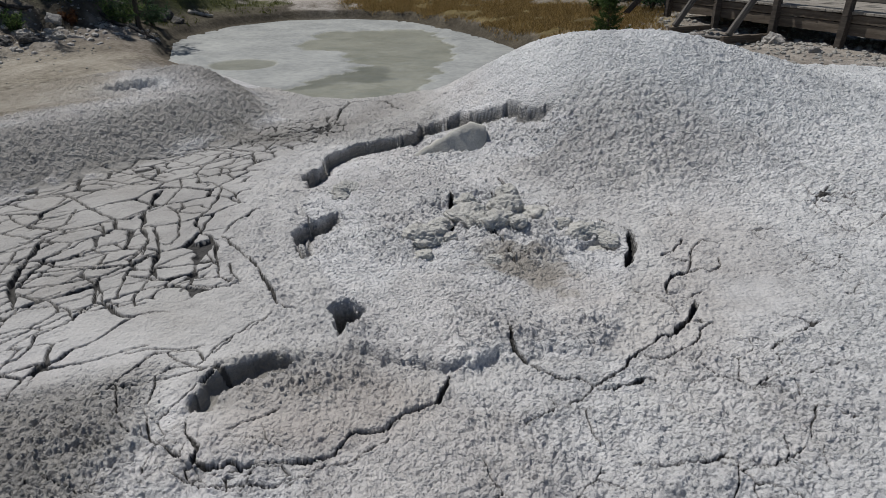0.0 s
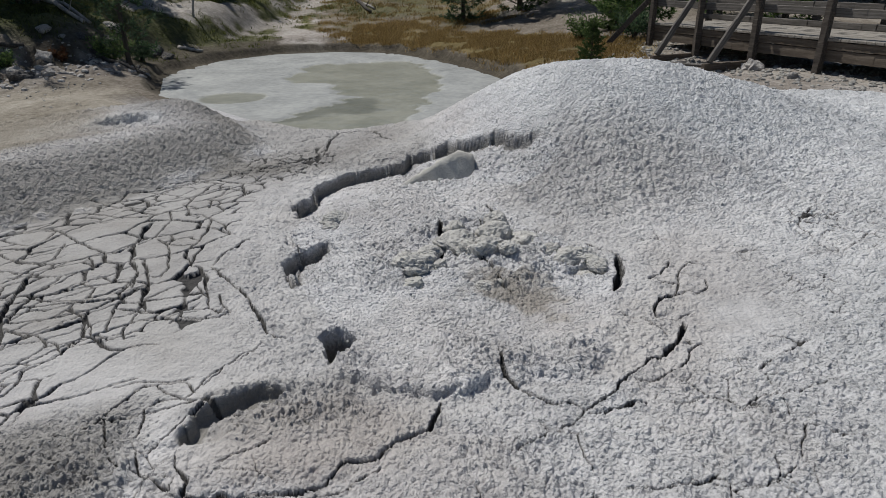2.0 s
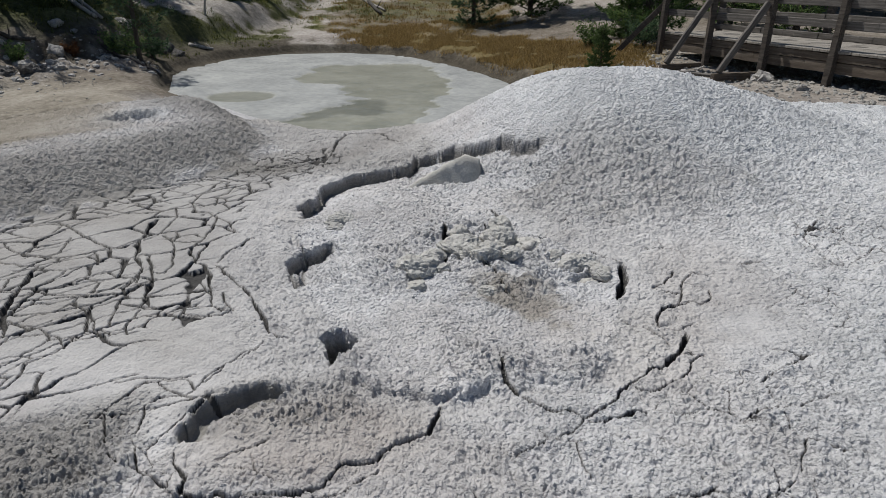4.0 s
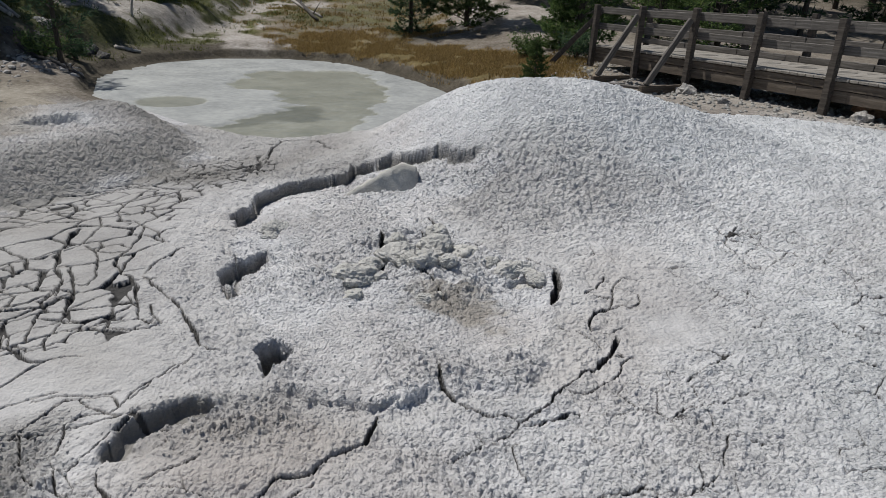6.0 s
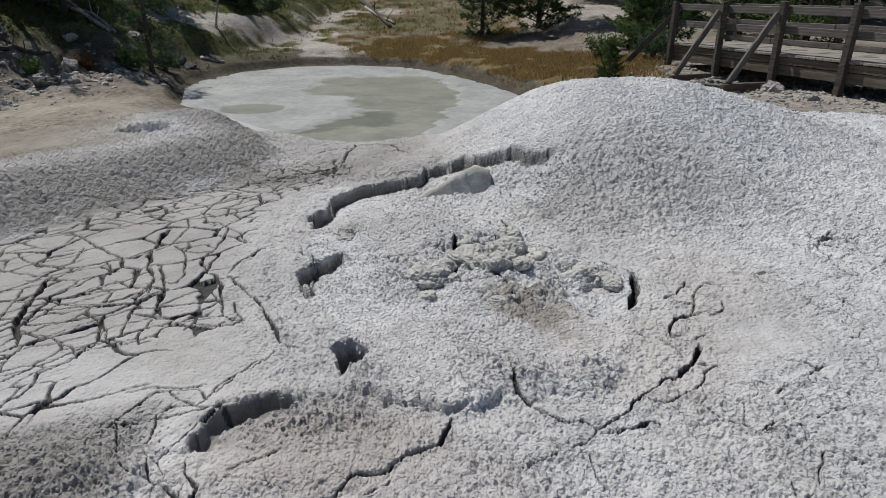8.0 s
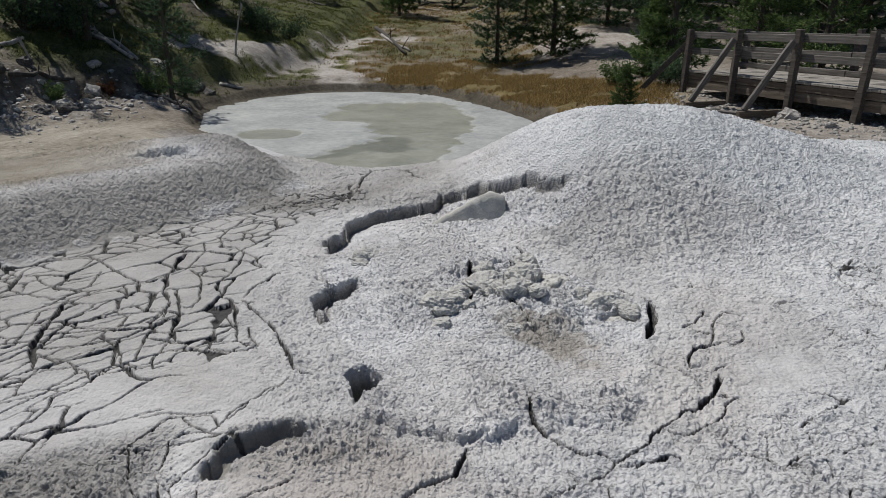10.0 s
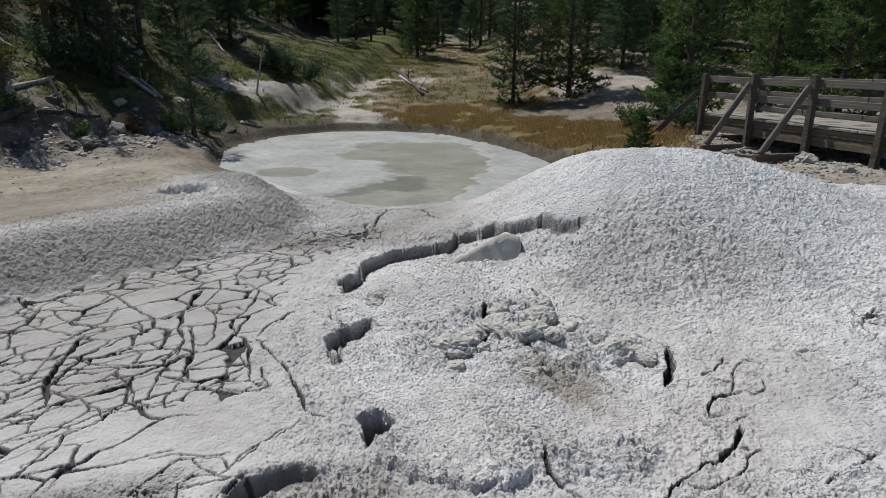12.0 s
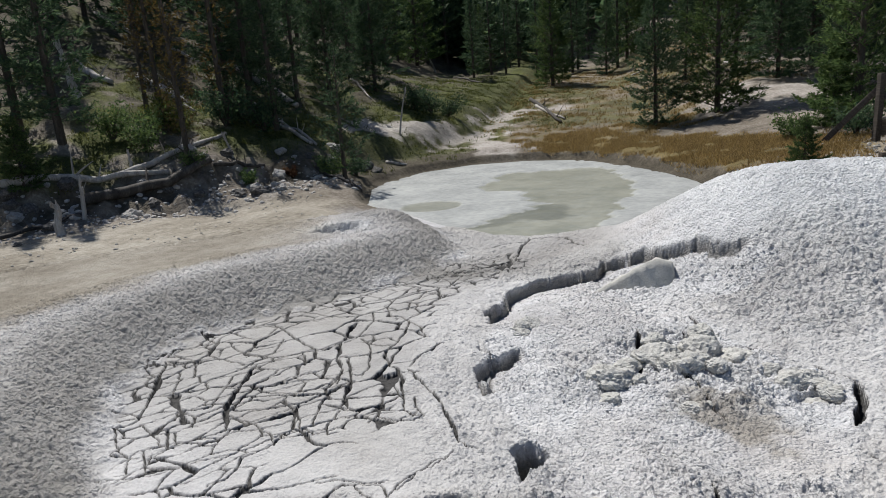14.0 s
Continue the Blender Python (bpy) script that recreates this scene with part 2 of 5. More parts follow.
def fbm(x, y, freq, octaves=4, seed=0, gain=0.5):
    out, amp, tot = 0.0, 1.0, 0.0
    for k in range(octaves):
        ca, sa = math.cos(0.6 * k), math.sin(0.6 * k)
        out = out + amp * vnoise((x * ca - y * sa) * freq + 17 * k, (x * sa + y * ca) * freq - 9 * k, seed + k)
        tot += amp
        amp, freq = amp * gain, freq * 2.03
    return out / tot - 0.5


def worley(x, y, freq, seed=0, jitter=0.9):
    x, y = x * freq, y * freq
    ix, iy = np.floor(x), np.floor(y)
    f1, f2, cell = np.full(x.shape, 9.0), np.full(x.shape, 9.0), np.zeros(x.shape)
    for ox, oy in product((-1, 0, 1), (-1, 0, 1)):
        jx, jy = ix + ox, iy + oy
        r = hash2(jx, jy, seed)
        d = np.hypot(jx + 0.5 + jitter * (r - 0.5) - x, jy + 0.5 + jitter * (hash2(jx, jy, seed + 7) - 0.5) - y)
        near = d < f1
        f2 = np.where(near, f1, np.minimum(f2, d))
        cell = np.where(near, r, cell)
        f1 = np.where(near, d, f1)
    return f1, f2, cell


def to_line(x, y, pts):
    """Distance to a polyline, the side (left of its way is positive) and how far along it, 0 to 1."""
    best, side, along = np.full(x.shape, 1e9), np.zeros(x.shape), np.zeros(x.shape)
    seg = [math.hypot(b[0] - a[0], b[1] - a[1]) for a, b in zip(pts, pts[1:])]
    total, run = sum(seg), 0.0
    for (ax, ay), (bx, by), l in zip(pts, pts[1:], seg):
        ux, uy = (bx - ax) / l, (by - ay) / l
        t = np.clip((x - ax) * ux + (y - ay) * uy, 0, l)
        d = np.hypot(x - ax - t * ux, y - ay - t * uy)
        near = d < best
        side = np.where(near, np.sign((y - ay) * ux - (x - ax) * uy), side)
        along = np.where(near, (run + t) / total, along)
        best = np.where(near, d, best)
        run += l
    return best, side, along


def signed(x, y, pts):
    d, s, _ = to_line(x, y, pts)
    return d * s


def within(x, y, pts):
    """Distance to a closed outline, positive inside."""
    d = to_line(x, y, pts)[0]
    odd = np.zeros(x.shape, bool)
    for (ax, ay), (bx, by) in zip(pts, pts[1:]):
        if ay != by:
            odd ^= ((ay > y) != (by > y)) & (x < (bx - ax) * (y - ay) / (by - ay) + ax)
    return np.where(odd, d, -d)


POOL_Z = -0.05
SHORE = [(-5.1, 14.3), (-5.9, 17.1), (-5.9, 18.4), (-5.2, 20.6), (-3.7, 22.2), (-1.7, 22.6), (0.3, 21.8), (1.6, 19.5), (2.4, 17.5),
         (2.9, 16.0), (3.2, 14.0), (2.2, 11.3), (0.6, 10.3), (-0.8, 10.15), (-1.6, 10.45), (-2.7, 11.5), (-3.9, 13.0), (-5.1, 14.3)]
TERRACE_FOOT = [(-4.4, 12.6), (-2.9, 10.7), (-1.75, 9.75), (-1.6, 9.0), (-2.0, 8.2), (-2.67, 7.26), (-3.5, 6.5), (-3.92, 5.97), (-4.16, 5.2), (-3.94, 4.5),
                (-3.54, 3.78), (-3.05, 3.1), (-2.5, 1.8), (-2.2, -6.0)]
HILL_FOOT = [(-40, -6), (-15, 7.5), (-9.6, 13.2), (-6.9, 16.6), (-6.4, 19.5), (-5.2, 23.0), (-4.0, 26), (-3.4, 32), (-3, 48), (-2, 70), (-10, 220)]


MOUND = [1.24, 2.47, 8.12, 1.71, 2.66, 1.82, 1.25, 0.49]     # height, x, y, widths west, east, south, north, skew
CONE = [0.34, -3.03, 10.2, 0.72, 0.6]


def bank_distance(x, y):
    """How far outside the pool's shore; negative inside."""
    return -within(x, y, SHORE)


def land(x, y):
    """The large forms."""
    x, y = np.asarray(x, float), np.asarray(y, float)
    z = 0.62 * sstep(1.7, 7.6, x) * (1 - 0.4 * sstep(11, 15, y))
    dx = x - MOUND[1]
    dy = y - MOUND[2] - MOUND[7] * np.clip(-dx, 0, 3)
    sx, sy = np.where(dx < 0, MOUND[3], MOUND[4]), np.where(dy < 0, MOUND[5], MOUND[6])
    z = z + MOUND[0] * np.exp(-np.abs(dx / sx) ** 2.3 - np.abs(dy / sy) ** 2)
    d = -signed(x, y, TERRACE_FOOT)
    z = z + np.where(d > 0, (0.40 * sstep(0, 1.1, d) - 0.12 * sstep(1.2, 3.5, d)), 0) * sstep(15, 11, y)
    z = z + CONE[0] * np.exp(-np.abs((x - CONE[1]) / CONE[3]) ** 2 - np.abs((y - CONE[2]) / CONE[4]) ** 2)
    s = bank_distance(x, y)
    far = sstep(12.5, 15.0, y)
    z = z + far * (0.22 * sstep(0.0, 0.22, s) + 0.12 * sstep(0.2, 0.9, s)) - 0.45 * sstep(0.0, 1.0, -s)
    z = z + 0.10 * np.clip(y - 23, 0, 60) * sstep(-12, -2, x + 0 * y) + 0.055 * np.clip(y - 15, 0, 60) * sstep(3, 8, x)
    h = signed(x, y, HILL_FOOT)
    z = z + np.where(h > 0, 0.5 * sstep(0, 1.2, h) + 0.42 * np.clip(h - 0.5, 0, 30), 0)
    r = np.hypot(x, y)
    z = z + (0.2 + 0.14 * sstep(5, -35, x)) * np.clip(r - 62, 0, 160) * sstep(-20, 10, y)
    return z


def gully(x, y):
    """Uneven ground away from the mud."""
    far = sstep(9.8, 12.5, np.hypot(x * 0.9, y - 1)) * sstep(0.05, 0.8, bank_distance(x, y))
    h = sstep(-0.5, 1.5, signed(x, y, HILL_FOOT))
    n = fbm(x, y, 0.5, 5, 3) * (0.10 + 0.5 * h) + fbm(x, y, 2.2, 4, 9) * (0.05 + 0.16 * h)
    bank = np.exp(-((signed(x, y, HILL_FOOT) - 0.2) / 1.1) ** 2) * sstep(18.5, 16.5, y)
    n = n + bank * (0.9 * np.abs(fbm(x, y, 1.1, 4, 13)) + 0.6 * fbm(x, y, 3.5, 4, 15))
    return n * far


def sheet(name, gx, gy, z, material, attrs=(), kind="structure", label="", category=""):
    """A grid of heights over plan positions as one smooth mesh."""
    ny, nx = z.shape
    verts = np.stack([gx, gy, z], -1).reshape(-1, 3)
    a = (np.arange(ny - 1)[:, None] * nx + np.arange(nx - 1)[None, :]).ravel()
    faces = np.stack([a, a + 1, a + nx + 1, a + nx], -1)
    me = bpy.data.meshes.new(name)
    me.vertices.add(len(verts))
    me.vertices.foreach_set("co", verts.ravel())
    me.loops.add(faces.size)
    me.loops.foreach_set("vertex_index", faces.ravel())
    me.polygons.add(len(faces))
    me.polygons.foreach_set("loop_start", np.arange(0, faces.size, 4))
    me.update(calc_edges=True)
    me.polygons.foreach_set("use_smooth", np.ones(len(faces), bool))
    for key, values in attrs:
        me.attributes.new(key, "FLOAT", "POINT").data.foreach_set("value", np.ascontiguousarray(values, np.float32).ravel())
    me.materials.append(material)
    return tagged(new(name, me), label, category, kind=kind)


def spaced(stops):
    """Coordinates from (start, step) stops up to the last one, steps blending between the stops."""
    out = [stops[0][0]]
    while out[-1] < stops[-1][0]:
        out.append(out[-1] + float(np.interp(out[-1], [s[0] for s in stops], [s[1] for s in stops])))
    return np.array(out)


MUD_R, MUD_A = (1.6, 11.7), (radians(-56), radians(61))     # the mud field in plan: a fan round the viewing platform


def mud_edge(x, y):
    """How far inside the mud field's fan."""
    r, a = np.hypot(x, y), np.arctan2(x, y)
    return np.minimum.reduce([r - MUD_R[0], MUD_R[1] - r, (a - MUD_A[0]) * r, (MUD_A[1] - a) * r])


# ---- crack lines of the mud in plan: width, depth, way ----
CRACKS = []
CRACKS.append((0.06, 0.08, [(-4.08, 5.15), (-3.93, 4.83), (-3.78, 4.55), (-3.67, 4.29), (-3.62, 4.14), (-3.53, 3.98), (-3.57, 3.90), (-3.65, 3.83)]))
CRACKS.append((0.055, 0.08, [(-3.08, 5.11), (-3.03, 4.81), (-2.96, 4.47), (-2.91, 4.28), (-2.84, 4.14), (-2.73, 3.92)]))
CRACKS.append((0.04, 0.06, [(-4.08, 5.15), (-3.91, 5.12), (-3.75, 5.16), (-3.71, 5.30), (-3.79, 5.59), (-3.86, 5.75)]))
CRACKS.append((0.02, 0.04, [(-3.86, 5.75), (-3.81, 5.91), (-3.77, 6.09), (-3.61, 6.12), (-3.49, 6.23), (-3.49, 6.45), (-3.36, 6.55)]))
CRACKS.append((0.05, 0.06, [(-3.30, 4.19), (-3.17, 4.20), (-3.04, 4.25)]))
CRACKS.append((0.028, 0.05, [(-3.68, 4.80), (-3.63, 4.67), (-3.53, 4.45), (-3.43, 4.33), (-3.30, 4.19), (-3.23, 4.02)]))
CRACKS.append((0.03, 0.05, [(-3.04, 4.25), (-3.10, 4.47), (-3.13, 4.63), (-3.18, 4.86), (-3.15, 4.92)]))
CRACKS.append((0.022, 0.04, [(-3.70, 5.67), (-3.51, 5.45), (-3.31, 5.31), (-3.14, 5.28), (-3.04, 5.38), (-3.08, 5.60), (-3.09, 5.75)]))
CRACKS.append((0.032, 0.05, [(-3.46, 6.17), (-3.32, 6.09), (-3.14, 5.92), (-2.80, 5.60), (-2.62, 5.46), (-2.50, 5.46), (-2.44, 5.61)]))
CRACKS.append((0.018, 0.04, [(-3.72, 5.30), (-3.47, 5.21), (-3.23, 5.11), (-3.08, 5.11), (-2.93, 5.22), (-2.77, 5.39), (-2.63, 5.49)]))
CRACKS.append((0.045, 0.05, [(-2.70, 4.70), (-2.60, 4.76), (-2.54, 4.88)]))
CRACKS.append((0.03, 0.05, [(-2.89, 4.58), (-2.64, 4.51), (-2.42, 4.50), (-2.27, 4.61), (-2.18, 4.72), (-2.15, 4.93)]))
CRACKS.append((0.035, 0.06, [(-2.91, 4.39), (-2.86, 4.43), (-2.66, 4.46), (-2.41, 4.48), (-2.17, 4.51), (-2.07, 4.62), (-2.04, 4.75)]))
CRACKS.append((0.025, 0.05, [(-3.26, 3.16), (-3.15, 3.21), (-3.01, 3.25), (-2.87, 3.31), (-2.79, 3.38), (-2.68, 3.47), (-2.55, 3.55), (-2.45, 3.61)]))
CRACKS.append((0.035, 0.06, [(-3.12, 3.31), (-3.22, 3.48), (-3.21, 3.56), (-3.10, 3.63), (-3.02, 3.72), (-2.88, 3.71), (-2.72, 3.68), (-2.66, 3.70), (-2.69, 3.85)]))
CRACKS.append((0.04, 0.06, [(-2.44, 3.23), (-2.36, 3.30), (-2.35, 3.43), (-2.37, 3.55), (-2.31, 3.64), (-2.23, 3.74), (-2.21, 3.84), (-2.12, 3.92), (-2.06, 4.03)]))
CRACKS.append((0.02, 0.04, [(-3.48, 3.95), (-3.28, 3.81), (-3.10, 3.66), (-3.03, 3.70)]))
CRACKS.append((0.022, 0.04, [(-3.65, 3.83), (-3.49, 3.67), (-3.36, 3.54), (-3.23, 3.48)]))
CRACKS.append((0.018, 0.04, [(-4.03, 4.32), (-4.03, 4.53), (-3.95, 4.62), (-3.80, 4.55)]))
CRACKS.append((0.018, 0.04, [(-3.85, 4.08), (-3.69, 4.09), (-3.54, 4.01)]))
CRACKS.append((0.018, 0.04, [(-2.84, 4.14), (-2.70, 4.06), (-2.53, 4.00), (-2.32, 3.87), (-2.22, 3.73)]))
CRACKS.append((0.016, 0.03, [(-2.68, 3.81), (-2.68, 3.93), (-2.58, 4.02)]))
CRACKS.append((0.013, 0.03, [(-4.33, 5.57), (-4.26, 5.77), (-4.14, 5.85), (-3.90, 5.67), (-3.77, 5.56)]))
CRACKS.append((0.013, 0.03, [(-4.27, 5.19), (-4.17, 5.33), (-3.91, 5.22), (-3.75, 5.16)]))
CRACKS.append((0.015, 0.03, [(-4.27, 5.12), (-4.18, 4.93), (-3.96, 4.80), (-3.93, 4.83)]))
CRACKS.append((0.015, 0.03, [(-3.78, 5.16), (-3.64, 4.96), (-3.58, 4.81)]))
CRACKS.append((0.016, 0.04, [(-3.18, 3.58), (-2.99, 3.32)]))
CRACKS.append((0.06, 0.09, [(-2.45, 6.20), (-2.46, 5.92), (-2.43, 5.68), (-2.37, 5.44), (-2.33, 5.27)]))
CRACKS.append((0.04, 0.07, [(-2.33, 5.27), (-2.23, 5.13), (-2.17, 4.93), (-2.11, 4.70)]))
CRACKS.append((0.045, 0.07, [(-2.22, 5.30), (-2.06, 4.90), (-1.97, 4.62), (-1.95, 4.47), (-1.86, 4.29)]))
CRACKS.append((0.025, 0.05, [(-3.50, 6.55), (-3.23, 6.58), (-2.92, 6.44), (-2.67, 6.40), (-2.48, 6.44), (-2.38, 6.57), (-2.25, 6.70), (-2.24, 7.04), (-2.17, 7.30), (-2.12, 7.54)]))
CRACKS.append((0.022, 0.04, [(-2.38, 6.57), (-2.28, 6.26), (-2.29, 6.00), (-2.31, 5.76), (-2.39, 5.67)]))
CRACKS.append((0.034, 0.06, [(-2.24, 6.70), (-2.14, 6.43), (-2.00, 6.40), (-1.86, 6.25), (-1.81, 5.92), (-1.83, 5.76), (-1.84, 5.58), (-1.89, 5.47), (-1.86, 5.27), (-1.78, 5.12)]))
CRACKS.append((0.045, 0.06, [(-1.36, 5.66), (-1.45, 5.51), (-1.52, 5.35), (-1.56, 5.21), (-1.56, 5.09)]))
CRACKS.append((0.02, 0.04, [(-1.78, 5.12), (-1.72, 5.17), (-1.60, 5.21)]))
CRACKS.append((0.045, 0.07, [(-1.78, 5.12), (-1.65, 5.03), (-1.57, 4.86), (-1.54, 4.70), (-1.47, 4.52)]))
CRACKS.append((0.038, 0.06, [(-1.47, 4.52), (-1.56, 4.42), (-1.63, 4.34), (-1.75, 4.28), (-1.86, 4.27)]))
CRACKS.append((0.028, 0.05, [(-1.86, 4.27), (-1.99, 4.31), (-2.10, 4.34)]))
CRACKS.append((0.03, 0.05, [(-2.08, 4.51), (-2.12, 4.43), (-2.12, 4.32), (-2.08, 4.14), (-2.05, 4.01)]))
CRACKS.append((0.03, 0.05, [(-2.01, 4.67), (-2.07, 4.56), (-2.14, 4.49)]))
CRACKS.append((0.028, 0.05, [(-1.62, 4.34), (-1.59, 4.18), (-1.63, 4.08)]))
CRACKS.append((0.015, 0.03, [(-1.59, 4.18), (-1.43, 4.13), (-1.30, 4.14), (-1.23, 4.23), (-1.32, 4.34), (-1.37, 4.50)]))
CRACKS.append((0.03, 0.06, [(-1.57, 5.06), (-1.45, 4.86), (-1.32, 4.70), (-1.20, 4.51), (-1.09, 4.28)]))
CRACKS.append((0.045, 0.08, [(-1.12, 4.33), (-0.99, 4.12), (-0.92, 3.92), (-0.90, 3.84)]))
CRACKS.append((0.012, 0.03, [(-0.90, 3.85), (-0.83, 3.78), (-0.73, 3.78)]))
CRACKS.append((0.014, 0.03, [(-1.99, 6.62), (-2.03, 6.92), (-1.95, 7.03), (-1.93, 7.36)]))
CRACKS.append((0.013, 0.03, [(-1.99, 7.99), (-1.76, 7.79), (-1.53, 7.48)]))
CRACKS.append((0.016, 0.04, [(-2.78, 7.34), (-2.40, 7.74), (-2.13, 7.73), (-1.98, 7.93), (-1.71, 7.97), (-1.60, 8.24), (-1.41, 8.28)]))
CRACKS.append((0.055, 0.05, [(-1.41, 8.25), (-1.16, 8.48), (-0.92, 8.60)]))
CRACKS.append((0.022, 0.05, [(-0.92, 8.60), (-0.91, 9.23), (-0.86, 9.69), (-0.80, 9.99), (-0.51, 9.95), (-0.24, 9.77), (-0.11, 9.26), (0.08, 8.91)]))
CRACKS.append((0.014, 0.04, [(-0.86, 9.77), (-1.13, 9.75), (-1.37, 9.49)]))
CRACKS.append((0.03, 0.05, [(-1.92, 4.26), (-1.92, 4.10), (-1.93, 3.97), (-2.03, 3.93), (-2.12, 3.84), (-2.20, 3.81)]))
CRACKS.append((0.018, 0.04, [(-1.93, 4.02), (-1.89, 3.90), (-1.81, 3.94)]))
CRACKS.append((0.018, 0.04, [(-2.45, 4.40), (-2.30, 4.23), (-2.22, 4.13), (-2.18, 3.98)]))
CRACKS.append((0.02, 0.04, [(-2.72, 5.39), (-2.58, 5.09)]))
CRACKS.append((0.018, 0.04, [(-2.25, 5.76), (-2.11, 5.61), (-1.99, 5.27), (-1.94, 5.08), (-1.96, 4.90), (-2.06, 4.90)]))
CRACKS.append((0.02, 0.04, [(-2.32, 5.30), (-2.21, 5.30), (-2.03, 5.36)]))
CRACKS.append((0.02, 0.04, [(-3.38, 6.94), (-3.21, 6.88), (-3.00, 6.74), (-2.77, 6.68), (-2.54, 6.63)]))
CRACKS.append((0.018, 0.04, [(-3.15, 6.74), (-3.02, 7.17), (-2.82, 7.25), (-2.64, 7.38), (-2.38, 7.67)]))
CRACKS.append((0.016, 0.04, [(-1.86, 6.25), (-1.70, 6.11), (-1.56, 5.83)]))
CRACKS.append((0.014, 0.03, [(-1.84, 5.58), (-1.95, 5.59), (-2.08, 5.61), (-2.25, 5.76)]))
CRACKS.append((0.016, 0.03, [(-1.73, 3.32), (-1.63, 3.36), (-1.44, 3.35), (-1.26, 3.39)]))
CRACKS.append((0.015, 0.04, [(-1.19, 3.28), (-1.12, 3.43), (-1.05, 3.60), (-0.92, 3.71)]))
CRACKS.append((0.045, 0.09, [(0.70, 3.49), (0.68, 3.30), (0.68, 3.14), (0.72, 3.05), (0.81, 2.97), (0.92, 2.89), (1.02, 2.89), (1.07, 2.82)]))
CRACKS.append((0.045, 0.09, [(1.07, 2.82), (1.19, 2.87), (1.30, 2.96), (1.43, 3.08), (1.61, 3.24), (1.77, 3.32)]))
CRACKS.append((0.075, 0.12, [(1.75, 3.31), (1.90, 3.43), (2.00, 3.60), (2.05, 3.68)]))
CRACKS.append((0.024, 0.05, [(1.43, 3.08), (1.50, 3.03), (1.64, 3.08), (1.82, 3.18), (1.92, 3.31), (2.05, 3.39)]))
CRACKS.append((0.014, 0.04, [(1.07, 2.82), (0.98, 2.72), (0.88, 2.66)]))
CRACKS.append((0.03, 0.05, [(1.09, 2.79), (1.19, 2.77), (1.30, 2.82), (1.38, 2.86), (1.45, 2.87)]))
CRACKS.append((0.05, 0.08, [(2.15, 4.08), (2.02, 4.05), (1.93, 3.94), (1.91, 3.83)]))
CRACKS.append((0.016, 0.04, [(1.91, 3.83), (2.03, 3.75), (2.19, 3.79)]))
CRACKS.append((0.025, 0.05, [(2.32, 4.59), (2.18, 4.45), (2.08, 4.40), (2.12, 4.30), (2.24, 4.24)]))
CRACKS.append((0.014, 0.03, [(2.15, 4.08), (2.24, 4.24), (2.33, 4.42), (2.42, 4.35), (2.50, 4.29), (2.46, 4.16), (2.33, 4.08), (2.25, 4.12), (2.15, 4.08)]))
CRACKS.append((0.014, 0.03, [(2.33, 4.42), (2.46, 4.56), (2.61, 4.51)]))
CRACKS.append((0.08, 0.16, [(1.94, 4.83), (1.89, 4.55), (1.74, 4.23)]))
CRACKS.append((0.03, 0.05, [(1.77, 5.12), (1.87, 4.95), (1.94, 4.83)]))
CRACKS.append((0.07, 0.14, [(0.49, 5.77), (0.44, 5.39), (0.43, 5.07)]))
CRACKS.append((0.03, 0.1, [(0.89, 5.80), (0.84, 5.48), (0.80, 5.25)]))
CRACKS.append((0.05, 0.12, [(0.66, 5.09), (0.76, 4.87), (0.84, 4.69)]))
CRACKS.append((0.03, 0.07, [(0.93, 5.57), (1.08, 5.47), (1.28, 5.51), (1.44, 5.38), (1.60, 5.23)]))
CRACKS.append((0.04, 0.08, [(0.99, 6.14), (1.02, 5.98), (1.10, 5.76)]))
CRACKS.append((0.05, 0.1, [(0.85, 4.64), (0.85, 4.39), (0.92, 4.24)]))
CRACKS.append((0.035, 0.07, [(-1.38, 2.67), (-1.34, 2.58), (-1.28, 2.51), (-1.18, 2.44), (-1.11, 2.38)]))
CRACKS.append((0.03, 0.06, [(-1.56, 2.73), (-1.53, 2.81), (-1.41, 2.83), (-1.44, 2.95), (-1.47, 3.06), (-1.41, 3.13), (-1.28, 3.15)]))
CRACKS.append((0.02, 0.05, [(-1.60, 3.16), (-1.60, 3.28), (-1.50, 3.32), (-1.32, 3.35)]))
CRACKS.append((0.035, 0.06, [(-1.48, 3.32), (-1.40, 3.22), (-1.26, 3.15), (-1.22, 3.20), (-1.31, 3.35)]))
CRACKS.append((0.02, 0.05, [(-1.22, 3.20), (-1.20, 3.35), (-1.12, 3.47), (-0.94, 3.67)]))
CRACKS.append((0.018, 0.04, [(-1.26, 3.15), (-1.18, 3.08), (-1.06, 3.06)]))
CRACKS.append((0.02, 0.05, [(-1.69, 3.02), (-1.61, 2.89), (-1.55, 2.74)]))
CRACKS.append((0.05, 0.08, [(-1.17, 2.67), (-1.12, 2.56), (-1.04, 2.46), (-1.03, 2.37), (-0.96, 2.33), (-0.86, 2.34), (-0.80, 2.30)]))
CRACKS.append((0.04, 0.06, [(-0.80, 2.31), (-0.61, 2.33), (-0.45, 2.32), (-0.35, 2.38), (-0.29, 2.52), (-0.24, 2.53), (-0.11, 2.54)]))
CRACKS.append((0.05, 0.07, [(-0.18, 2.53), (-0.10, 2.54), (-0.04, 2.63), (0.08, 2.70), (0.16, 2.74), (0.23, 2.90), (0.25, 3.00)]))
CRACKS.append((0.02, 0.04, [(-1.13, 2.28), (-1.01, 2.25), (-1.07, 2.32), (-1.02, 2.35)]))
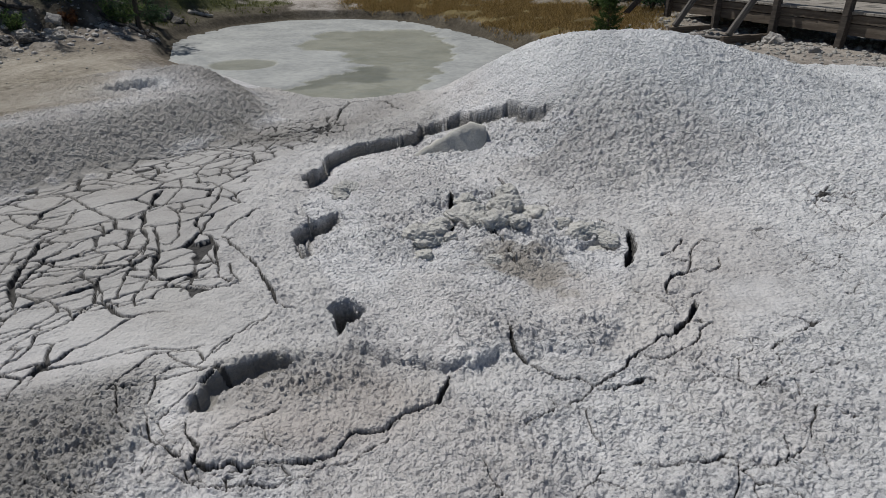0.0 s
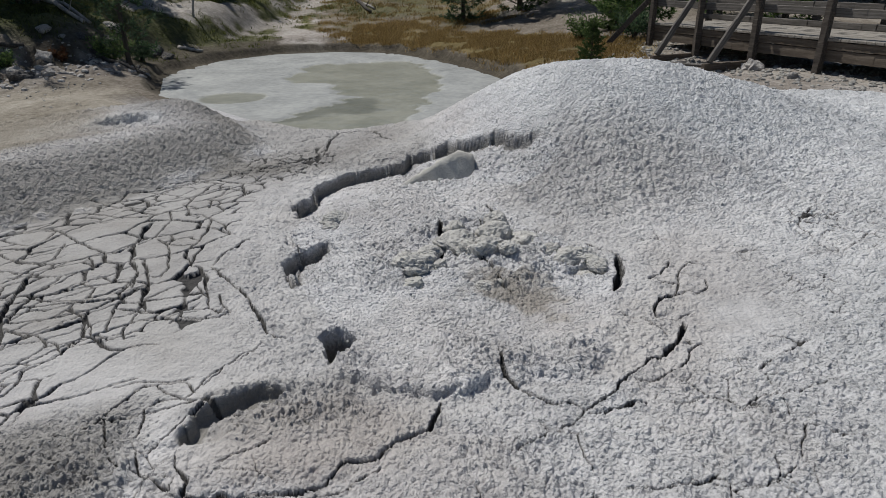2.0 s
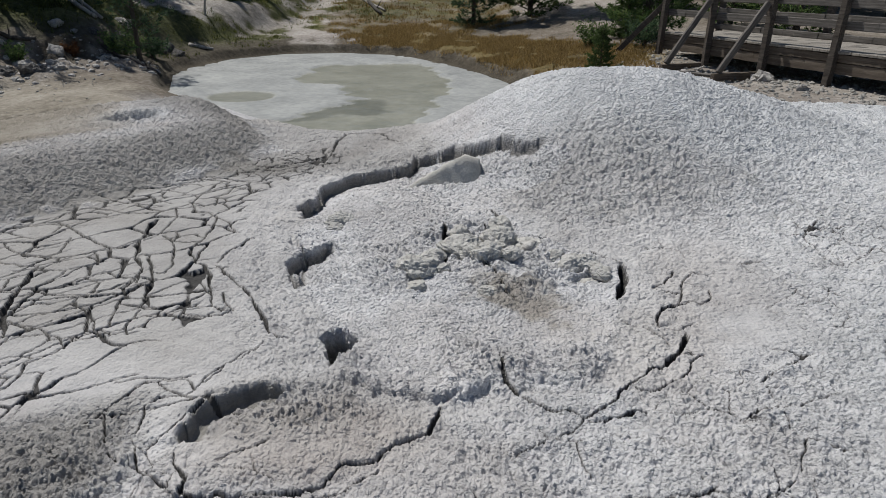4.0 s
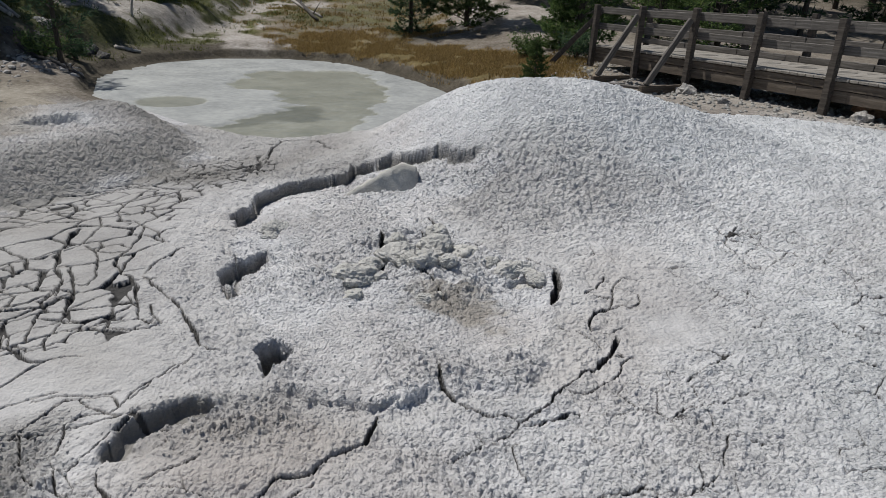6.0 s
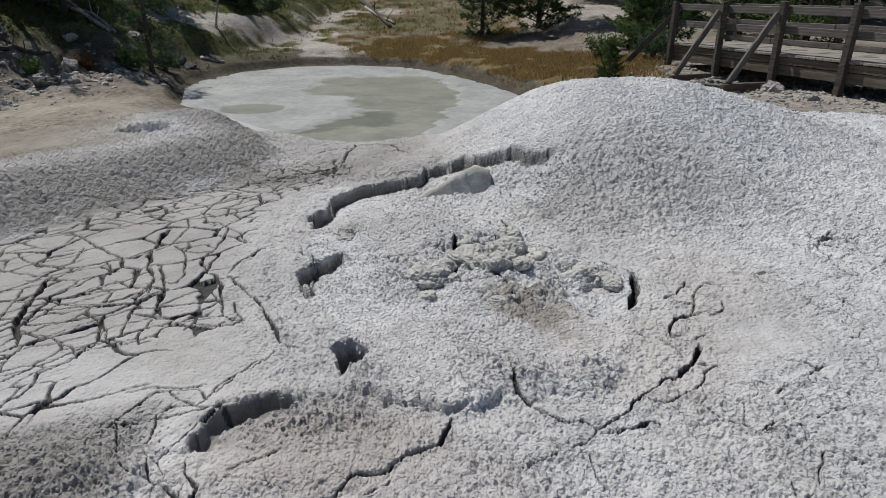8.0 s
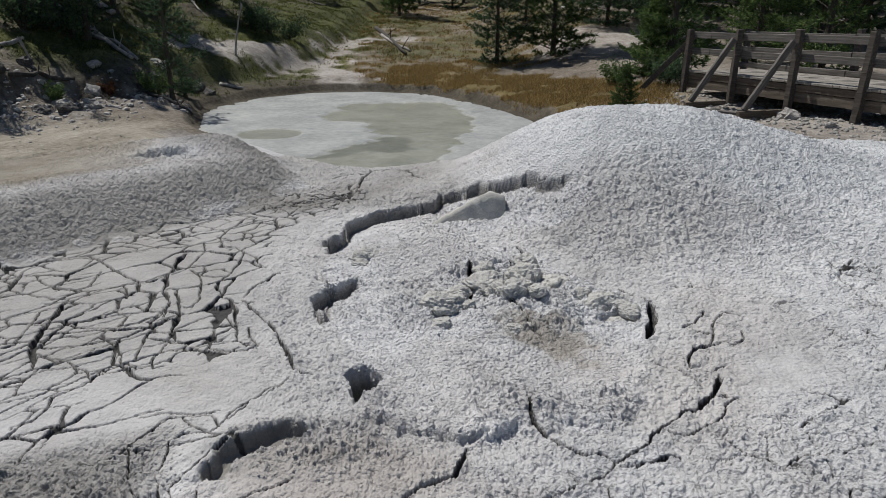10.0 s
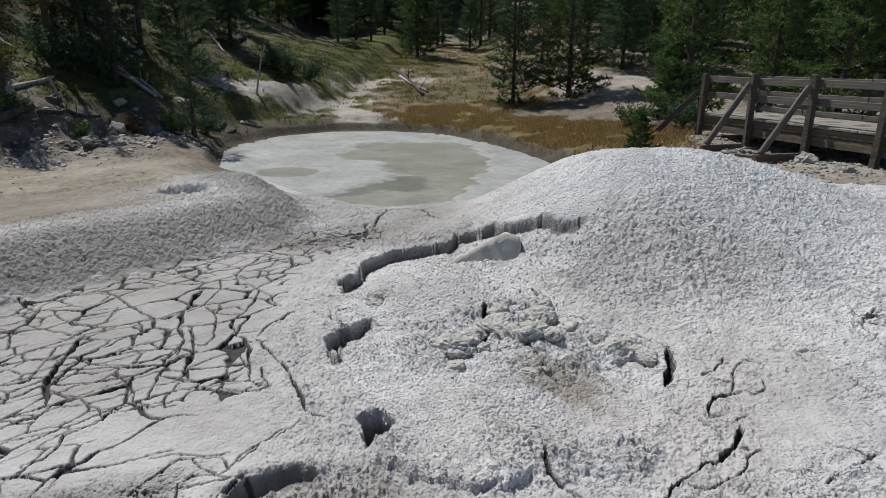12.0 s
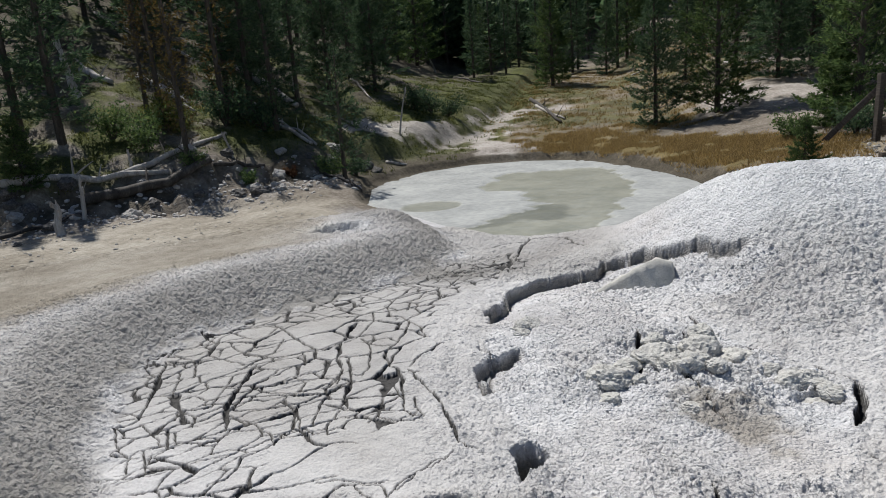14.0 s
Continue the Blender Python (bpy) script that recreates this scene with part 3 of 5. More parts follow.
CRACKS.append((0.03, 0.06, [(-0.86, 2.17), (-0.88, 2.24), (-0.81, 2.25), (-0.73, 2.30), (-0.61, 2.31), (-0.57, 2.25), (-0.67, 2.23)]))
CRACKS.append((0.016, 0.04, [(-1.01, 2.24), (-0.93, 2.21), (-0.85, 2.19), (-0.66, 2.17), (-0.59, 2.22), (-0.44, 2.23)]))
CRACKS.append((0.016, 0.04, [(-0.58, 2.17), (-0.53, 2.22), (-0.48, 2.26), (-0.39, 2.29), (-0.26, 2.34), (-0.10, 2.47)]))
CRACKS.append((0.012, 0.03, [(-1.50, 2.63), (-1.44, 2.58), (-1.45, 2.52)]))
POT = [(-0.98, 6.25), (-0.93, 7.13), (-0.50, 7.64), (0.25, 7.82), (0.72, 7.90), (1.17, 7.52), (1.86, 6.99), (2.01, 6.69), (1.70, 6.45), (1.13, 6.32), (1.26, 5.72), (1.58, 5.18), (1.93, 4.80), (1.79, 4.27), (1.39, 3.35), (1.14, 3.06), (0.64, 3.09), (0.44, 3.01), (0.09, 3.07), (-0.35, 3.30), (-0.54, 4.07), (-0.80, 4.64), (-0.93, 5.22), (-0.98, 6.25)]
BACK_RIM = [(-1.00, 6.16), (-0.95, 6.69), (-0.94, 7.09), (-0.76, 7.39), (-0.63, 7.56), (-0.36, 7.72), (-0.08, 7.85), (0.17, 7.78), (0.29, 7.99), (0.58, 7.94), (0.72, 7.90), (0.98, 7.69), (1.20, 7.51), (1.46, 7.27), (1.75, 7.09), (1.86, 6.99)]
WEST_RIM = [(-0.79, 4.59), (-0.87, 4.98), (-0.92, 5.29), (-0.78, 5.27), (-0.67, 5.40), (-0.54, 5.49)]
FRONT_RIM = [(-0.36, 3.32), (-0.20, 3.15), (-0.06, 3.10), (0.09, 3.05), (0.27, 3.01), (0.44, 3.04), (0.59, 3.14)]
PIT_WALL = [(-1.16, 2.70), (-1.17, 2.81), (-1.15, 2.96), (-1.10, 3.04), (-1.01, 3.14), (-0.92, 3.19), (-0.81, 3.17), (-0.70, 3.10)]
PIT_EDGE = [(-1.03, 2.38), (-0.97, 2.34), (-0.80, 2.32), (-0.61, 2.33), (-0.45, 2.32), (-0.34, 2.40), (-0.29, 2.51), (-0.24, 2.53), (-0.11, 2.55), (-0.05, 2.63), (0.06, 2.70), (0.17, 2.77)]
NICK = [(1.53, 4.62), (1.64, 4.66), (1.71, 4.60)]

# patches on the pool
WET = [(-2.49, 17.91), (-1.70, 19.43), (0.64, 19.49), (1.19, 17.39), (1.08, 14.18), (0.60, 11.40), (-0.01, 10.07), (-1.45, 10.12), (-2.51, 10.96), (-1.30, 12.13), (-0.83, 13.14), (-1.02, 14.19), (-1.52, 14.98), (-2.28, 16.32), (-2.49, 17.91)]
DEEP = [(-2.32, 11.43), (-1.47, 11.81), (-1.14, 12.71), (-0.74, 13.61), (-0.45, 13.97), (-0.02, 12.10), (-0.63, 11.58), (-1.61, 11.31), (-2.32, 11.43)]
DOME = (-3.28, 13.78)
BLISTER = (-4.45, 14.22)

# ---- mud field: fine relief ----
def popcorn(x, y, freq, seed, jitter=0.8):
    """Rounded lumps of uneven size meeting in creases, about 0 to 1."""
    f1, _, cell = worley(x, y, freq, seed, jitter)
    return np.clip(1 - (1.5 * f1) ** 2, 0, 1) * (0.4 + 0.8 * cell)


def seam(x, y, freq, seed):
    """Distance to the nearest joint of a net of plates."""
    f1, f2, _ = worley(x, y, freq, seed, 1.0)
    return (f2 - f1) / (2 * freq)


def layered(v, steps):
    """Noise broken into thin flakes with sharp edges."""
    q = v * steps
    return (np.floor(q) + sstep(0.82, 1.0, q - np.floor(q))) / steps


def near_line(x, y, pts, reach):
    """Rows and columns of the grid within reach of a line."""
    px_, py_ = [p[0] for p in pts], [p[1] for p in pts]
    box = (x > min(px_) - reach) & (x < max(px_) + reach) & (y > min(py_) - reach) & (y < max(py_) + reach)
    return np.ix_(np.where(box.any(1))[0], np.where(box.any(0))[0])


def step_down(z, shaded_face, wx, wy, x, y, pts, depth, run, edge=0.018, lift=0.0):
    """Ground breaks off to the right of the line's way and climbs back over run; the broken face is masked for painted
    shade.
    """
    sel = near_line(x, y, pts, run * 3)
    d, s, a = to_line(wx[sel], wy[sel], pts)
    low = -d * s
    ends = sstep(0, 0.07, a) * sstep(1, 0.93, a) * (1 - 0.35 * sstep(0.8, 1.0, a))
    drop = sstep(-edge, edge, low) * np.exp(-np.clip(low, 0, 9) / run) * sstep(3 * run, 1.5 * run, d)
    z[sel] += ends * (lift * sstep(0.25, 0.0, d) * (low < 0) - depth * drop)
    shaded_face[sel] = np.maximum(shaded_face[sel], ends * sstep(-0.6 * edge, 0.1 * edge, low) * sstep(2.6 * edge, 1.2 * edge, low))


def mud_relief(x, y):
    z = land(x, y)
    r = np.hypot(x, y)
    n1, n2, n3 = fbm(x, y, 1.1, 4, 61), fbm(x, y, 6, 3, 67), fbm(x, y, 2.4, 4, 83)
    wx = x + 0.05 * fbm(x, y, 5, 3, 71) + 0.012 * fbm(x, y, 22, 2, 73)
    wy = y + 0.05 * fbm(x, y, 5, 3, 77) + 0.012 * fbm(x, y, 22, 2, 79)
    pot = within(wx, wy, POT)
    in_pot = sstep(-0.03, 0.06, pot)
    flank_d = -signed(x, y, TERRACE_FOOT)
    flank = sstep(0.0, 0.3, flank_d + 0.5 * n2)
    mound = sstep(0.02, 0.2, z - 0.3 * sstep(1.7, 7, x) + 0.1 * n1) * sstep(0.2, 0.9, x + 0.5 * n1) * (1 - in_pot)
    apron = sstep(0.1, 1.3, (x - 2.3) + 0.8 * n1 - 0.15 * (y - 4.5)) * (1 - in_pot)
    south = sstep(2.95, 2.35, y + 0.6 * n1 - 0.30 * np.clip(x, 0, 9)) * (1 - in_pot)
    west = sstep(-1.25, -1.7, x + 0.5 * n1) * sstep(3.35, 2.95, y - 0.25 * (x + 1.5) + 0.3 * n1)
    dry = np.clip(np.maximum(apron * (1 - 0.6 * mound), south), 0, 1)
    rough = np.clip(np.maximum.reduce([in_pot, mound, apron * 0.8, south * 0.8, west, flank]), 0, 1)
    # faces where shade gets painted: rim walls and the hole
    shaded_face = np.zeros(x.shape)
    # collapsed rims, pits and steps
    bcell = worley(x, y, 3.6, 25, 1.0)[2]
    block = (bcell - 0.5) * 0.08
    ex = x + 0.18 * fbm(x, y, 3.2, 3, 101) + 0.02 * fbm(x, y, 12, 2, 103) + block
    ey = y + 0.18 * fbm(x, y, 3.2, 3, 105) + 0.02 * fbm(x, y, 12, 2, 107) + block
    step_down(z, shaded_face, ex, ey, x, y, BACK_RIM, 0.155, 0.5, 0.026, lift=0.02)
    step_down(z, shaded_face, ex, ey, x, y, WEST_RIM, 0.17, 0.2, 0.03, lift=0.01)
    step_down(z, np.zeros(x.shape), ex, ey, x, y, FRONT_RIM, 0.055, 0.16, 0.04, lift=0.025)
    step_down(z, shaded_face, ex, ey, x, y, PIT_WALL, 0.09, 0.22, 0.05, lift=0.03)
    step_down(z, np.zeros(x.shape), wx, wy, x, y, PIT_EDGE, 0.016, 0.2, 0.03, lift=0.008)
    hole = sstep(1.12, 0.7, np.hypot((ex - block + 0.42) / (0.07 + 0.10 * (y - 3.4)), (ey - block - 3.66) / 0.24) + 0.5 * n2)
    z -= 0.30 * hole
    shaded_face = np.maximum(shaded_face, sstep(0.2, 0.6, hole))
    nick = sstep(0.08, 0.04, to_line(wx, wy, NICK)[0])
    z -= 0.10 * nick
    # crater on top of the west cone
    bowl_d = np.hypot((wx + 3.8) / 0.46, (wy - 9.28) / 0.26) + 0.5 * n1
    z += 0.05 * np.exp(-((bowl_d - 1.1) / 0.35) ** 2) - 0.17 * sstep(1.05, 0.4, bowl_d)
    base = z.copy()
    # lumps of four sizes
    big, mid, small, tiny = popcorn(wx, wy, 11, 5), popcorn(wx, wy, 23, 31, 0.95), popcorn(wx, wy, 38, 33, 0.95), popcorn(x, y, 58, 35) * sstep(8.0, 5.0, r)
    kernel = popcorn(wx, wy, 15.5, 41, 0.9)
    patch = 0.4 + 0.6 * sstep(-0.12, 0.12, n3)
    coarse = sstep(-0.10, 0.10, fbm(x, y, 1.7, 4, 121))
    crag = fbm(wx, wy, 10, 5, 113, 0.6)
    tooth = fbm(x, y, 38, 3, 115, 0.6)
    flakes = layered(fbm(wx, wy, 6.5, 4, 93), 9)
    # clods in the pots
    clod_zone = in_pot * np.maximum(sstep(0.6, 0.25, to_line(wx, wy, [(0.15, 5.1), (0.6, 5.5), (0.9, 4.7), (1.45, 4.95)])[0]),
                                    0.7 * sstep(0.3, 0.1, to_line(wx, wy, [(0.66, 3.4), (1.0, 3.25), (1.3, 3.45)])[0]))
    clod_zone = np.maximum(clod_zone, in_pot * 0.5 * sstep(0.4, 0.15, to_line(wx, wy, [(0.2, 7.3), (1.0, 7.0), (1.6, 6.6)])[0]))
    clod_zone = np.maximum(clod_zone, 0.6 * sstep(0.22, 0.08, np.abs(pot - 0.1)) * sstep(4.2, 3.4, y) * in_pot)
    smooth_fan = sstep(0.55, 0.25, np.hypot((x - 1.2) / 1.0, (y - 3.85) / 0.8) + 0.4 * n1)
    z += in_pot * (0.04 * n1 + (0.016 * mid * coarse + 0.018 * small * patch + 0.008 * tiny + 0.06 * crag * patch + 0.010 * tooth) * (1 - 0.6 * smooth_fan))
    z += clod_zone * (0.045 * big + 0.008 * mid + 0.02 * crag + 0.16 * n3)
    # the rough bowl of the front pit
    bowl = sstep(0.34, 0.12, to_line(wx, wy, [(-1.0, 2.98), (-0.75, 3.02), (-0.45, 3.05)])[0])
    z += bowl * (0.028 * big + 0.008 * mid + 0.008 * small + 0.02 * crag)
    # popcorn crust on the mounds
    # near side of the mound: coarser lumps, and painted shade further down
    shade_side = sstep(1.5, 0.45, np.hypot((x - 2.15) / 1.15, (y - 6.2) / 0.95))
    neck = sstep(7.4, 8.1, y + 0.4 * n1) * (1 - flank) * (1 - mound) * (1 - in_pot)
    z += np.maximum(mound, 0.8 * neck) * (0.038 * shade_side * kernel + 0.012 * mid + (0.013 + 0.008 * shade_side) * small + 0.004 * tiny + 0.045 * crag + 0.012 * tooth)
    z += flank * sstep(3.0, 1.6, flank_d) * (0.034 * kernel + 0.008 * mid + 0.014 * small + 0.03 * crag)
    # dry crust on the apron and in front
    ridge = np.abs(fbm(wx, wy, 4.5, 4, 91)) * 2
    z += dry * (0.030 * (0.22 - ridge) * patch + 0.016 * flakes + (0.012 * mid + 0.014 * small) * coarse + 0.008 * tiny + 0.06 * crag * patch + 0.022 * tooth)
    z += west * (0.014 * mid + 0.012 * small + 0.007 * tiny + 0.05 * n2 + 0.06 * crag + 0.01 * tooth)
    fine = 1 - rough
    ring = sstep(-0.9, -0.3, pot) * fine
    z += fine * (0.004 * tiny + 0.010 * n2 + 0.014 * crag + 0.008 * tooth) + ring * (0.010 * small + 0.006 * mid + 0.006 * tiny + 0.045 * crag + 0.012 * tooth) + 0.012 * n1
    z = base + (z - base) * (1 - 0.85 * shaded_face)
    # the ring of concentric settling round the pot
    z += 0.006 * np.sin(24 * pot + 5 * n1) * sstep(-0.75, -0.2, pot) * sstep(0.0, -0.1, pot) * (1 - mound)
    # cracks
    cut = np.zeros(x.shape)
    least = 0.0028 + 0.00085 * r
    for w, depth, pts in CRACKS:
        sel = near_line(x, y, pts, 0.25)
        d, s, a = to_line(wx[sel], wy[sel], pts)
        far_w = 0.38 + 0.34 * sstep(2.4, 5.5, y[sel]) + 0.6 * sstep(7.0, 8.3, y[sel])
        half = 0.5 * w * far_w * (0.4 + 0.6 * sstep(0, 0.15, a) * sstep(1, 0.85, a)) * (0.6 + 2.0 * np.clip(n2[sel] + 0.2, 0, 0.6))
        half = np.maximum(half, least[sel])
        deep = np.minimum(min(depth, 0.16 if depth >= 0.1 else 0.08), 0.012 + (4.0 if depth >= 0.1 else 2.2) * half)
        cut[sel] = np.maximum(cut[sel], deep * sstep(half * 1.3, half * 0.55, d))
        z[sel] += 0.007 * np.exp(-np.clip(d - half, 0, 1) / 0.05) * sstep(0, 0.1, a) * sstep(1, 0.9, a) * (w > 0.02)
    # nets of finer cracks between them
    plates = sstep(-0.5, -0.75, pot) * sstep(0.12, -0.02, flank_d) * (1 - mound) * sstep(2.25, 2.6, y + 0.25 * x) * sstep(-0.5, -1.0, x) * sstep(9.6, 8.0, y)
    bx, by = x + 0.14 * fbm(x, y, 3, 4, 131), y + 0.14 * fbm(x, y, 3, 4, 137)
    along, across = 0.55 * (0.77 * bx + 0.64 * by), 0.77 * by - 0.64 * bx
    for dist, mask, deep, wide in (
            (seam(along, across, 2.3, 15), plates * sstep(-0.2, -0.05, fbm(x, y, 0.9, 3, 95)), 0.045, 1.0),
            (seam(along, across, 5.2, 19), plates * np.maximum(sstep(-0.06, 0.05, fbm(x, y, 1.1, 3, 96)), sstep(-0.7, -0.25, flank_d)), 0.025, 0.7),
            (seam(bx, by, 1.9, 18), dry * sstep(0.0, 0.09, n3) * sstep(7.0, 5.5, y), 0.022, 0.6),
            (seam(bx, by, 3.6, 27), dry * sstep(0.0, 0.09, fbm(x, y, 1.3, 3, 98)), 0.018, 0.5),
            (seam(bx, by, 2.4, 37), ring * sstep(0.6, 1.4, x) * sstep(0.0, 0.08, fbm(x, y, 1.5, 3, 92)), 0.025, 0.6)):
        half = least * wide * (0.75 + 1.2 * np.clip(n2 + 0.15, 0, 0.5))
        cut = np.maximum(cut, mask * deep * sstep(half * 1.5, half * 0.6, dist))
    z -= cut
    cone = np.exp(-((x + 3.3) / 1.1) ** 2 - ((y - 9.3) / 0.8) ** 2)
    crust = np.clip(0.9 * mound * sstep(0.35, 1.0, z) + 0.6 * apron + 0.35 * south * sstep(0, 1.5, x) + 0.25 * sstep(-0.4, 0.3, pot + 0.3 * n1) + 0.7 * sstep(1.5, 1.0, bowl_d), 0, 1)
    plate_tone = sstep(-0.2, -1.1, pot) * (1 - flank) * (1 - mound) * sstep(2.4, 3.8, y + 0.25 * x) * sstep(0.2, -1.2, x) * sstep(9.8, 7.0, y) * (0.75 + 0.5 * n1)
    warm = np.clip(sstep(0.9, 0.4, np.hypot((x + 0.45) / 0.9, (y - 2.75) / 0.5)) * 0.5 + 0.35 * sstep(-0.05, 0.15, n1) + 0.35 * smooth_fan * in_pot, 0, 1) * (1 - crust)
    stain = sstep(0.30, 0.05, to_line(wx, wy, [(0.8, 4.45), (0.98, 4.25), (1.05, 4.1)])[0] + 0.5 * n2)
    tan = np.clip(0.15 * sstep(0.2, 0.9, flank_d) + sstep(1.1, 2.3, flank_d + 0.8 * n1), 0, 1) * (1 - 0.7 * cone)
    # shade on the near terrace flank, put into the colour as darker mud
    flank_shade = sstep(0.0, 0.3, flank_d + 0.4 * n1) * sstep(1.7, 0.6, flank_d + 0.8 * n1) * (1 - 0.6 * sstep(1.3, 0.8, bowl_d))
    # darker tone: wet plates and patches, plus painted shade on flank, mound side, faces
    wet = np.clip(0.2 * clod_zone * sstep(0.0, 0.2, n2 + 0.08) + 0.4 * shade_side * mound + 0.85 * flank_shade + 0.3 * neck + 0.55 * plate_tone + 0.8 * west + 0.35 * fine + 0.9 * shaded_face + 0.2 * bowl, 0, 1)
    # painted shade in cracks, hole, broken faces and bowl creases
    moist = np.maximum.reduce([sstep(0.004, 0.014, cut), 0.85 * sstep(0.5, 1.0, hole), 0.3 * shaded_face, 0.12 * bowl * sstep(0.05, -0.1, crag)])
    tan = np.maximum(tan, 0.7 * stain)
    loose = np.clip(in_pot * (0.2 + 0.35 * patch) * (1 - 0.6 * smooth_fan) + 0.5 * clod_zone + 0.9 * bowl + 0.2 * dry * patch + 0.5 * west + 0.06 * mound * (0.5 + shade_side), 0, 1) * (cut < 0.01) * (1 - tan) * (1 - shaded_face)
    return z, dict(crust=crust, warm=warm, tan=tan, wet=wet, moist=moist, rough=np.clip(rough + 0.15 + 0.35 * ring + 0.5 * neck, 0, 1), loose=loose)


def lay_mud():
    """One fan of mud, its rings closer together near the viewing platform."""
    turns = np.linspace(*MUD_A, 1180)
    rings = spaced([(MUD_R[0], 0.009), (2.2, 0.0068), (4.0, 0.0092), (6.0, 0.0122), (8.5, 0.0165), (MUD_R[1], 0.028)])
    a, r = np.meshgrid(turns, rings)
    x, y = r * np.sin(a), r * np.cos(a)
    z, masks = mud_relief(x, y)
    z = z - 0.12 * sstep(0.25, 0.0, mud_edge(x, y) + 0.1 * fbm(x, y, 1.5, 3, 99))
    loose = masks.pop("loose")
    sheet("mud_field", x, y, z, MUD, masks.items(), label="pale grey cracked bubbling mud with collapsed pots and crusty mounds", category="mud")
    return turns, rings, z, masks, loose


MUD_FIELD = lay_mud()

# ---- loose crumbs and clods of dried mud ----
def crumbs(reach, count, small, large, seed, floor=0.0):
    """Angular crumbs strewn where the mud is loose; one mesh."""
    turns, rings, z, masks, loose = MUD_FIELD
    rnd = np.random.RandomState(seed)
    x, y = rnd.uniform(-4.2, 4.4, count * 8), rnd.uniform(reach[0], reach[1], count * 8)
    i = np.searchsorted(turns, np.arctan2(x, y)).clip(0, len(turns) - 1)
    j = np.searchsorted(rings, np.hypot(x, y)).clip(0, len(rings) - 1)
    keep = np.where(rnd.rand(count * 8) < (loose[j, i] - floor) / (1 - floor))[0][:count]
    x, y, i, j = x[keep], y[keep], i[keep], j[keep]
    n = len(x)
    size = small + (large - small) * rnd.rand(n) ** 3
    turn, tall = rnd.uniform(0, 6.28, n), rnd.uniform(0.2, 0.45, n)
    a = turn[:, None] + np.arange(5) * 1.2566 + rnd.uniform(-0.4, 0.4, (n, 5))
    low = size[:, None] * rnd.uniform(0.4, 0.62, (n, 5))
    high = low * rnd.uniform(0.45, 0.85, (n, 5))
    lean = rnd.uniform(-0.12, 0.12, (n, 2)) * size[:, None]
    v = np.zeros((n, 10, 3))
    v[:, :5, 0], v[:, :5, 1] = x[:, None] + low * np.cos(a), y[:, None] + low * np.sin(a)
    v[:, 5:, 0], v[:, 5:, 1] = x[:, None] + lean[:, :1] + high * np.cos(a), y[:, None] + lean[:, 1:] + high * np.sin(a)
    v[:, :5, 2] = z[j, i][:, None] - 0.25 * size[:, None]
    v[:, 5:, 2] = z[j, i][:, None] + (size * tall)[:, None] * (0.6 + rnd.uniform(-0.2, 0.2, (n, 5)))
    base = (np.arange(n) * 10)[:, None, None]
    k = np.arange(5)
    quads = (base + np.stack([k, (k + 1) % 5, (k + 1) % 5 + 5, k + 5], -1)[None]).reshape(-1, 4)
    caps = (base[:, :, 0] + np.arange(5, 10)[None]).reshape(-1, 5)
    me = bpy.data.meshes.new("mud_crumbs")
    me.vertices.add(n * 10)
    me.vertices.foreach_set("co", v.ravel())
    me.loops.add(quads.size + caps.size)
    me.loops.foreach_set("vertex_index", np.concatenate([quads.ravel(), caps.ravel()]))
    me.polygons.add(len(quads) + len(caps))
    me.polygons.foreach_set("loop_start", np.concatenate([np.arange(len(quads)) * 4, quads.size + np.arange(len(caps)) * 5]))
    me.update(calc_edges=True)
    for key, m in masks.items():
        me.attributes.new(key, "FLOAT", "POINT").data.foreach_set("value", np.repeat(m[j, i], 10).astype(np.float32))
    me.materials.append(MUD)
    tagged(new("mud_crumbs", me), "loose angular crumbs of dried pale grey mud on the crust", "mud crumbs", kind="stuff")


NEAR_MUD, FAR_MUD = (1.7, 4.6), (4.6, 9.5)
crumbs(NEAR_MUD, 9000, 0.007, 0.024, 21)
crumbs(FAR_MUD, 8000, 0.010, 0.034, 22)
crumbs(NEAR_MUD, 260, 0.025, 0.055, 23, 0.5)
crumbs(FAR_MUD, 420, 0.03, 0.08, 24, 0.5)

# ---- ground sheet to the horizon ----
wx = spaced([(-330, 30), (-60, 3), (-18, 0.35), (-12, 0.12), (5, 0.11), (11, 0.15), (20, 0.5), (60, 3), (330, 30)])
wy = spaced([(-200, 30), (-10, 2), (0, 0.25), (8, 0.11), (24, 0.12), (36, 0.3), (70, 2), (420, 25)])
gx, gy = np.meshgrid(wx, wy)
hill = signed(gx, gy, HILL_FOOT)
shore = bank_distance(gx, gy)
wz = land(gx, gy) + gully(gx, gy)
inside = mud_edge(gx, gy)
wz = wz - 0.06 * sstep(0.0, 0.16, inside) - 0.25 * sstep(0.16, 0.5, inside)
n1, n2 = fbm(gx, gy, 0.35, 4, 21), fbm(gx, gy, 1.5, 4, 31)
tan_m = sstep(0.2, 0.9, -signed(gx, gy, TERRACE_FOOT)) * sstep(-0.6, -1.6, hill + 1.5 * n2) * sstep(15.5, 13, gy)
gold_m = sstep(0.22, 0.45, shore + 0.5 * n2) * sstep(4.0, 2.2, shore + 3 * n2) * sstep(-2.2, -0.9, gx) * sstep(13.8, 15.5, gy) * sstep(28, 25, gy)
meadow = sstep(24, 26, gy + 2 * n2) * sstep(1.5, -0.5, hill) * sstep(11, 7, gx + 3 * n1) * sstep(64, 54, gy)
gold_m = np.maximum(gold_m, meadow * (0.25 + 0.5 * sstep(-0.1, 0.15, n2)))
green_m = sstep(0.6, 1.8, hill + 2 * n1) * sstep(-0.22, 0.05, n2 + 0.6 * n1 + 0.08)
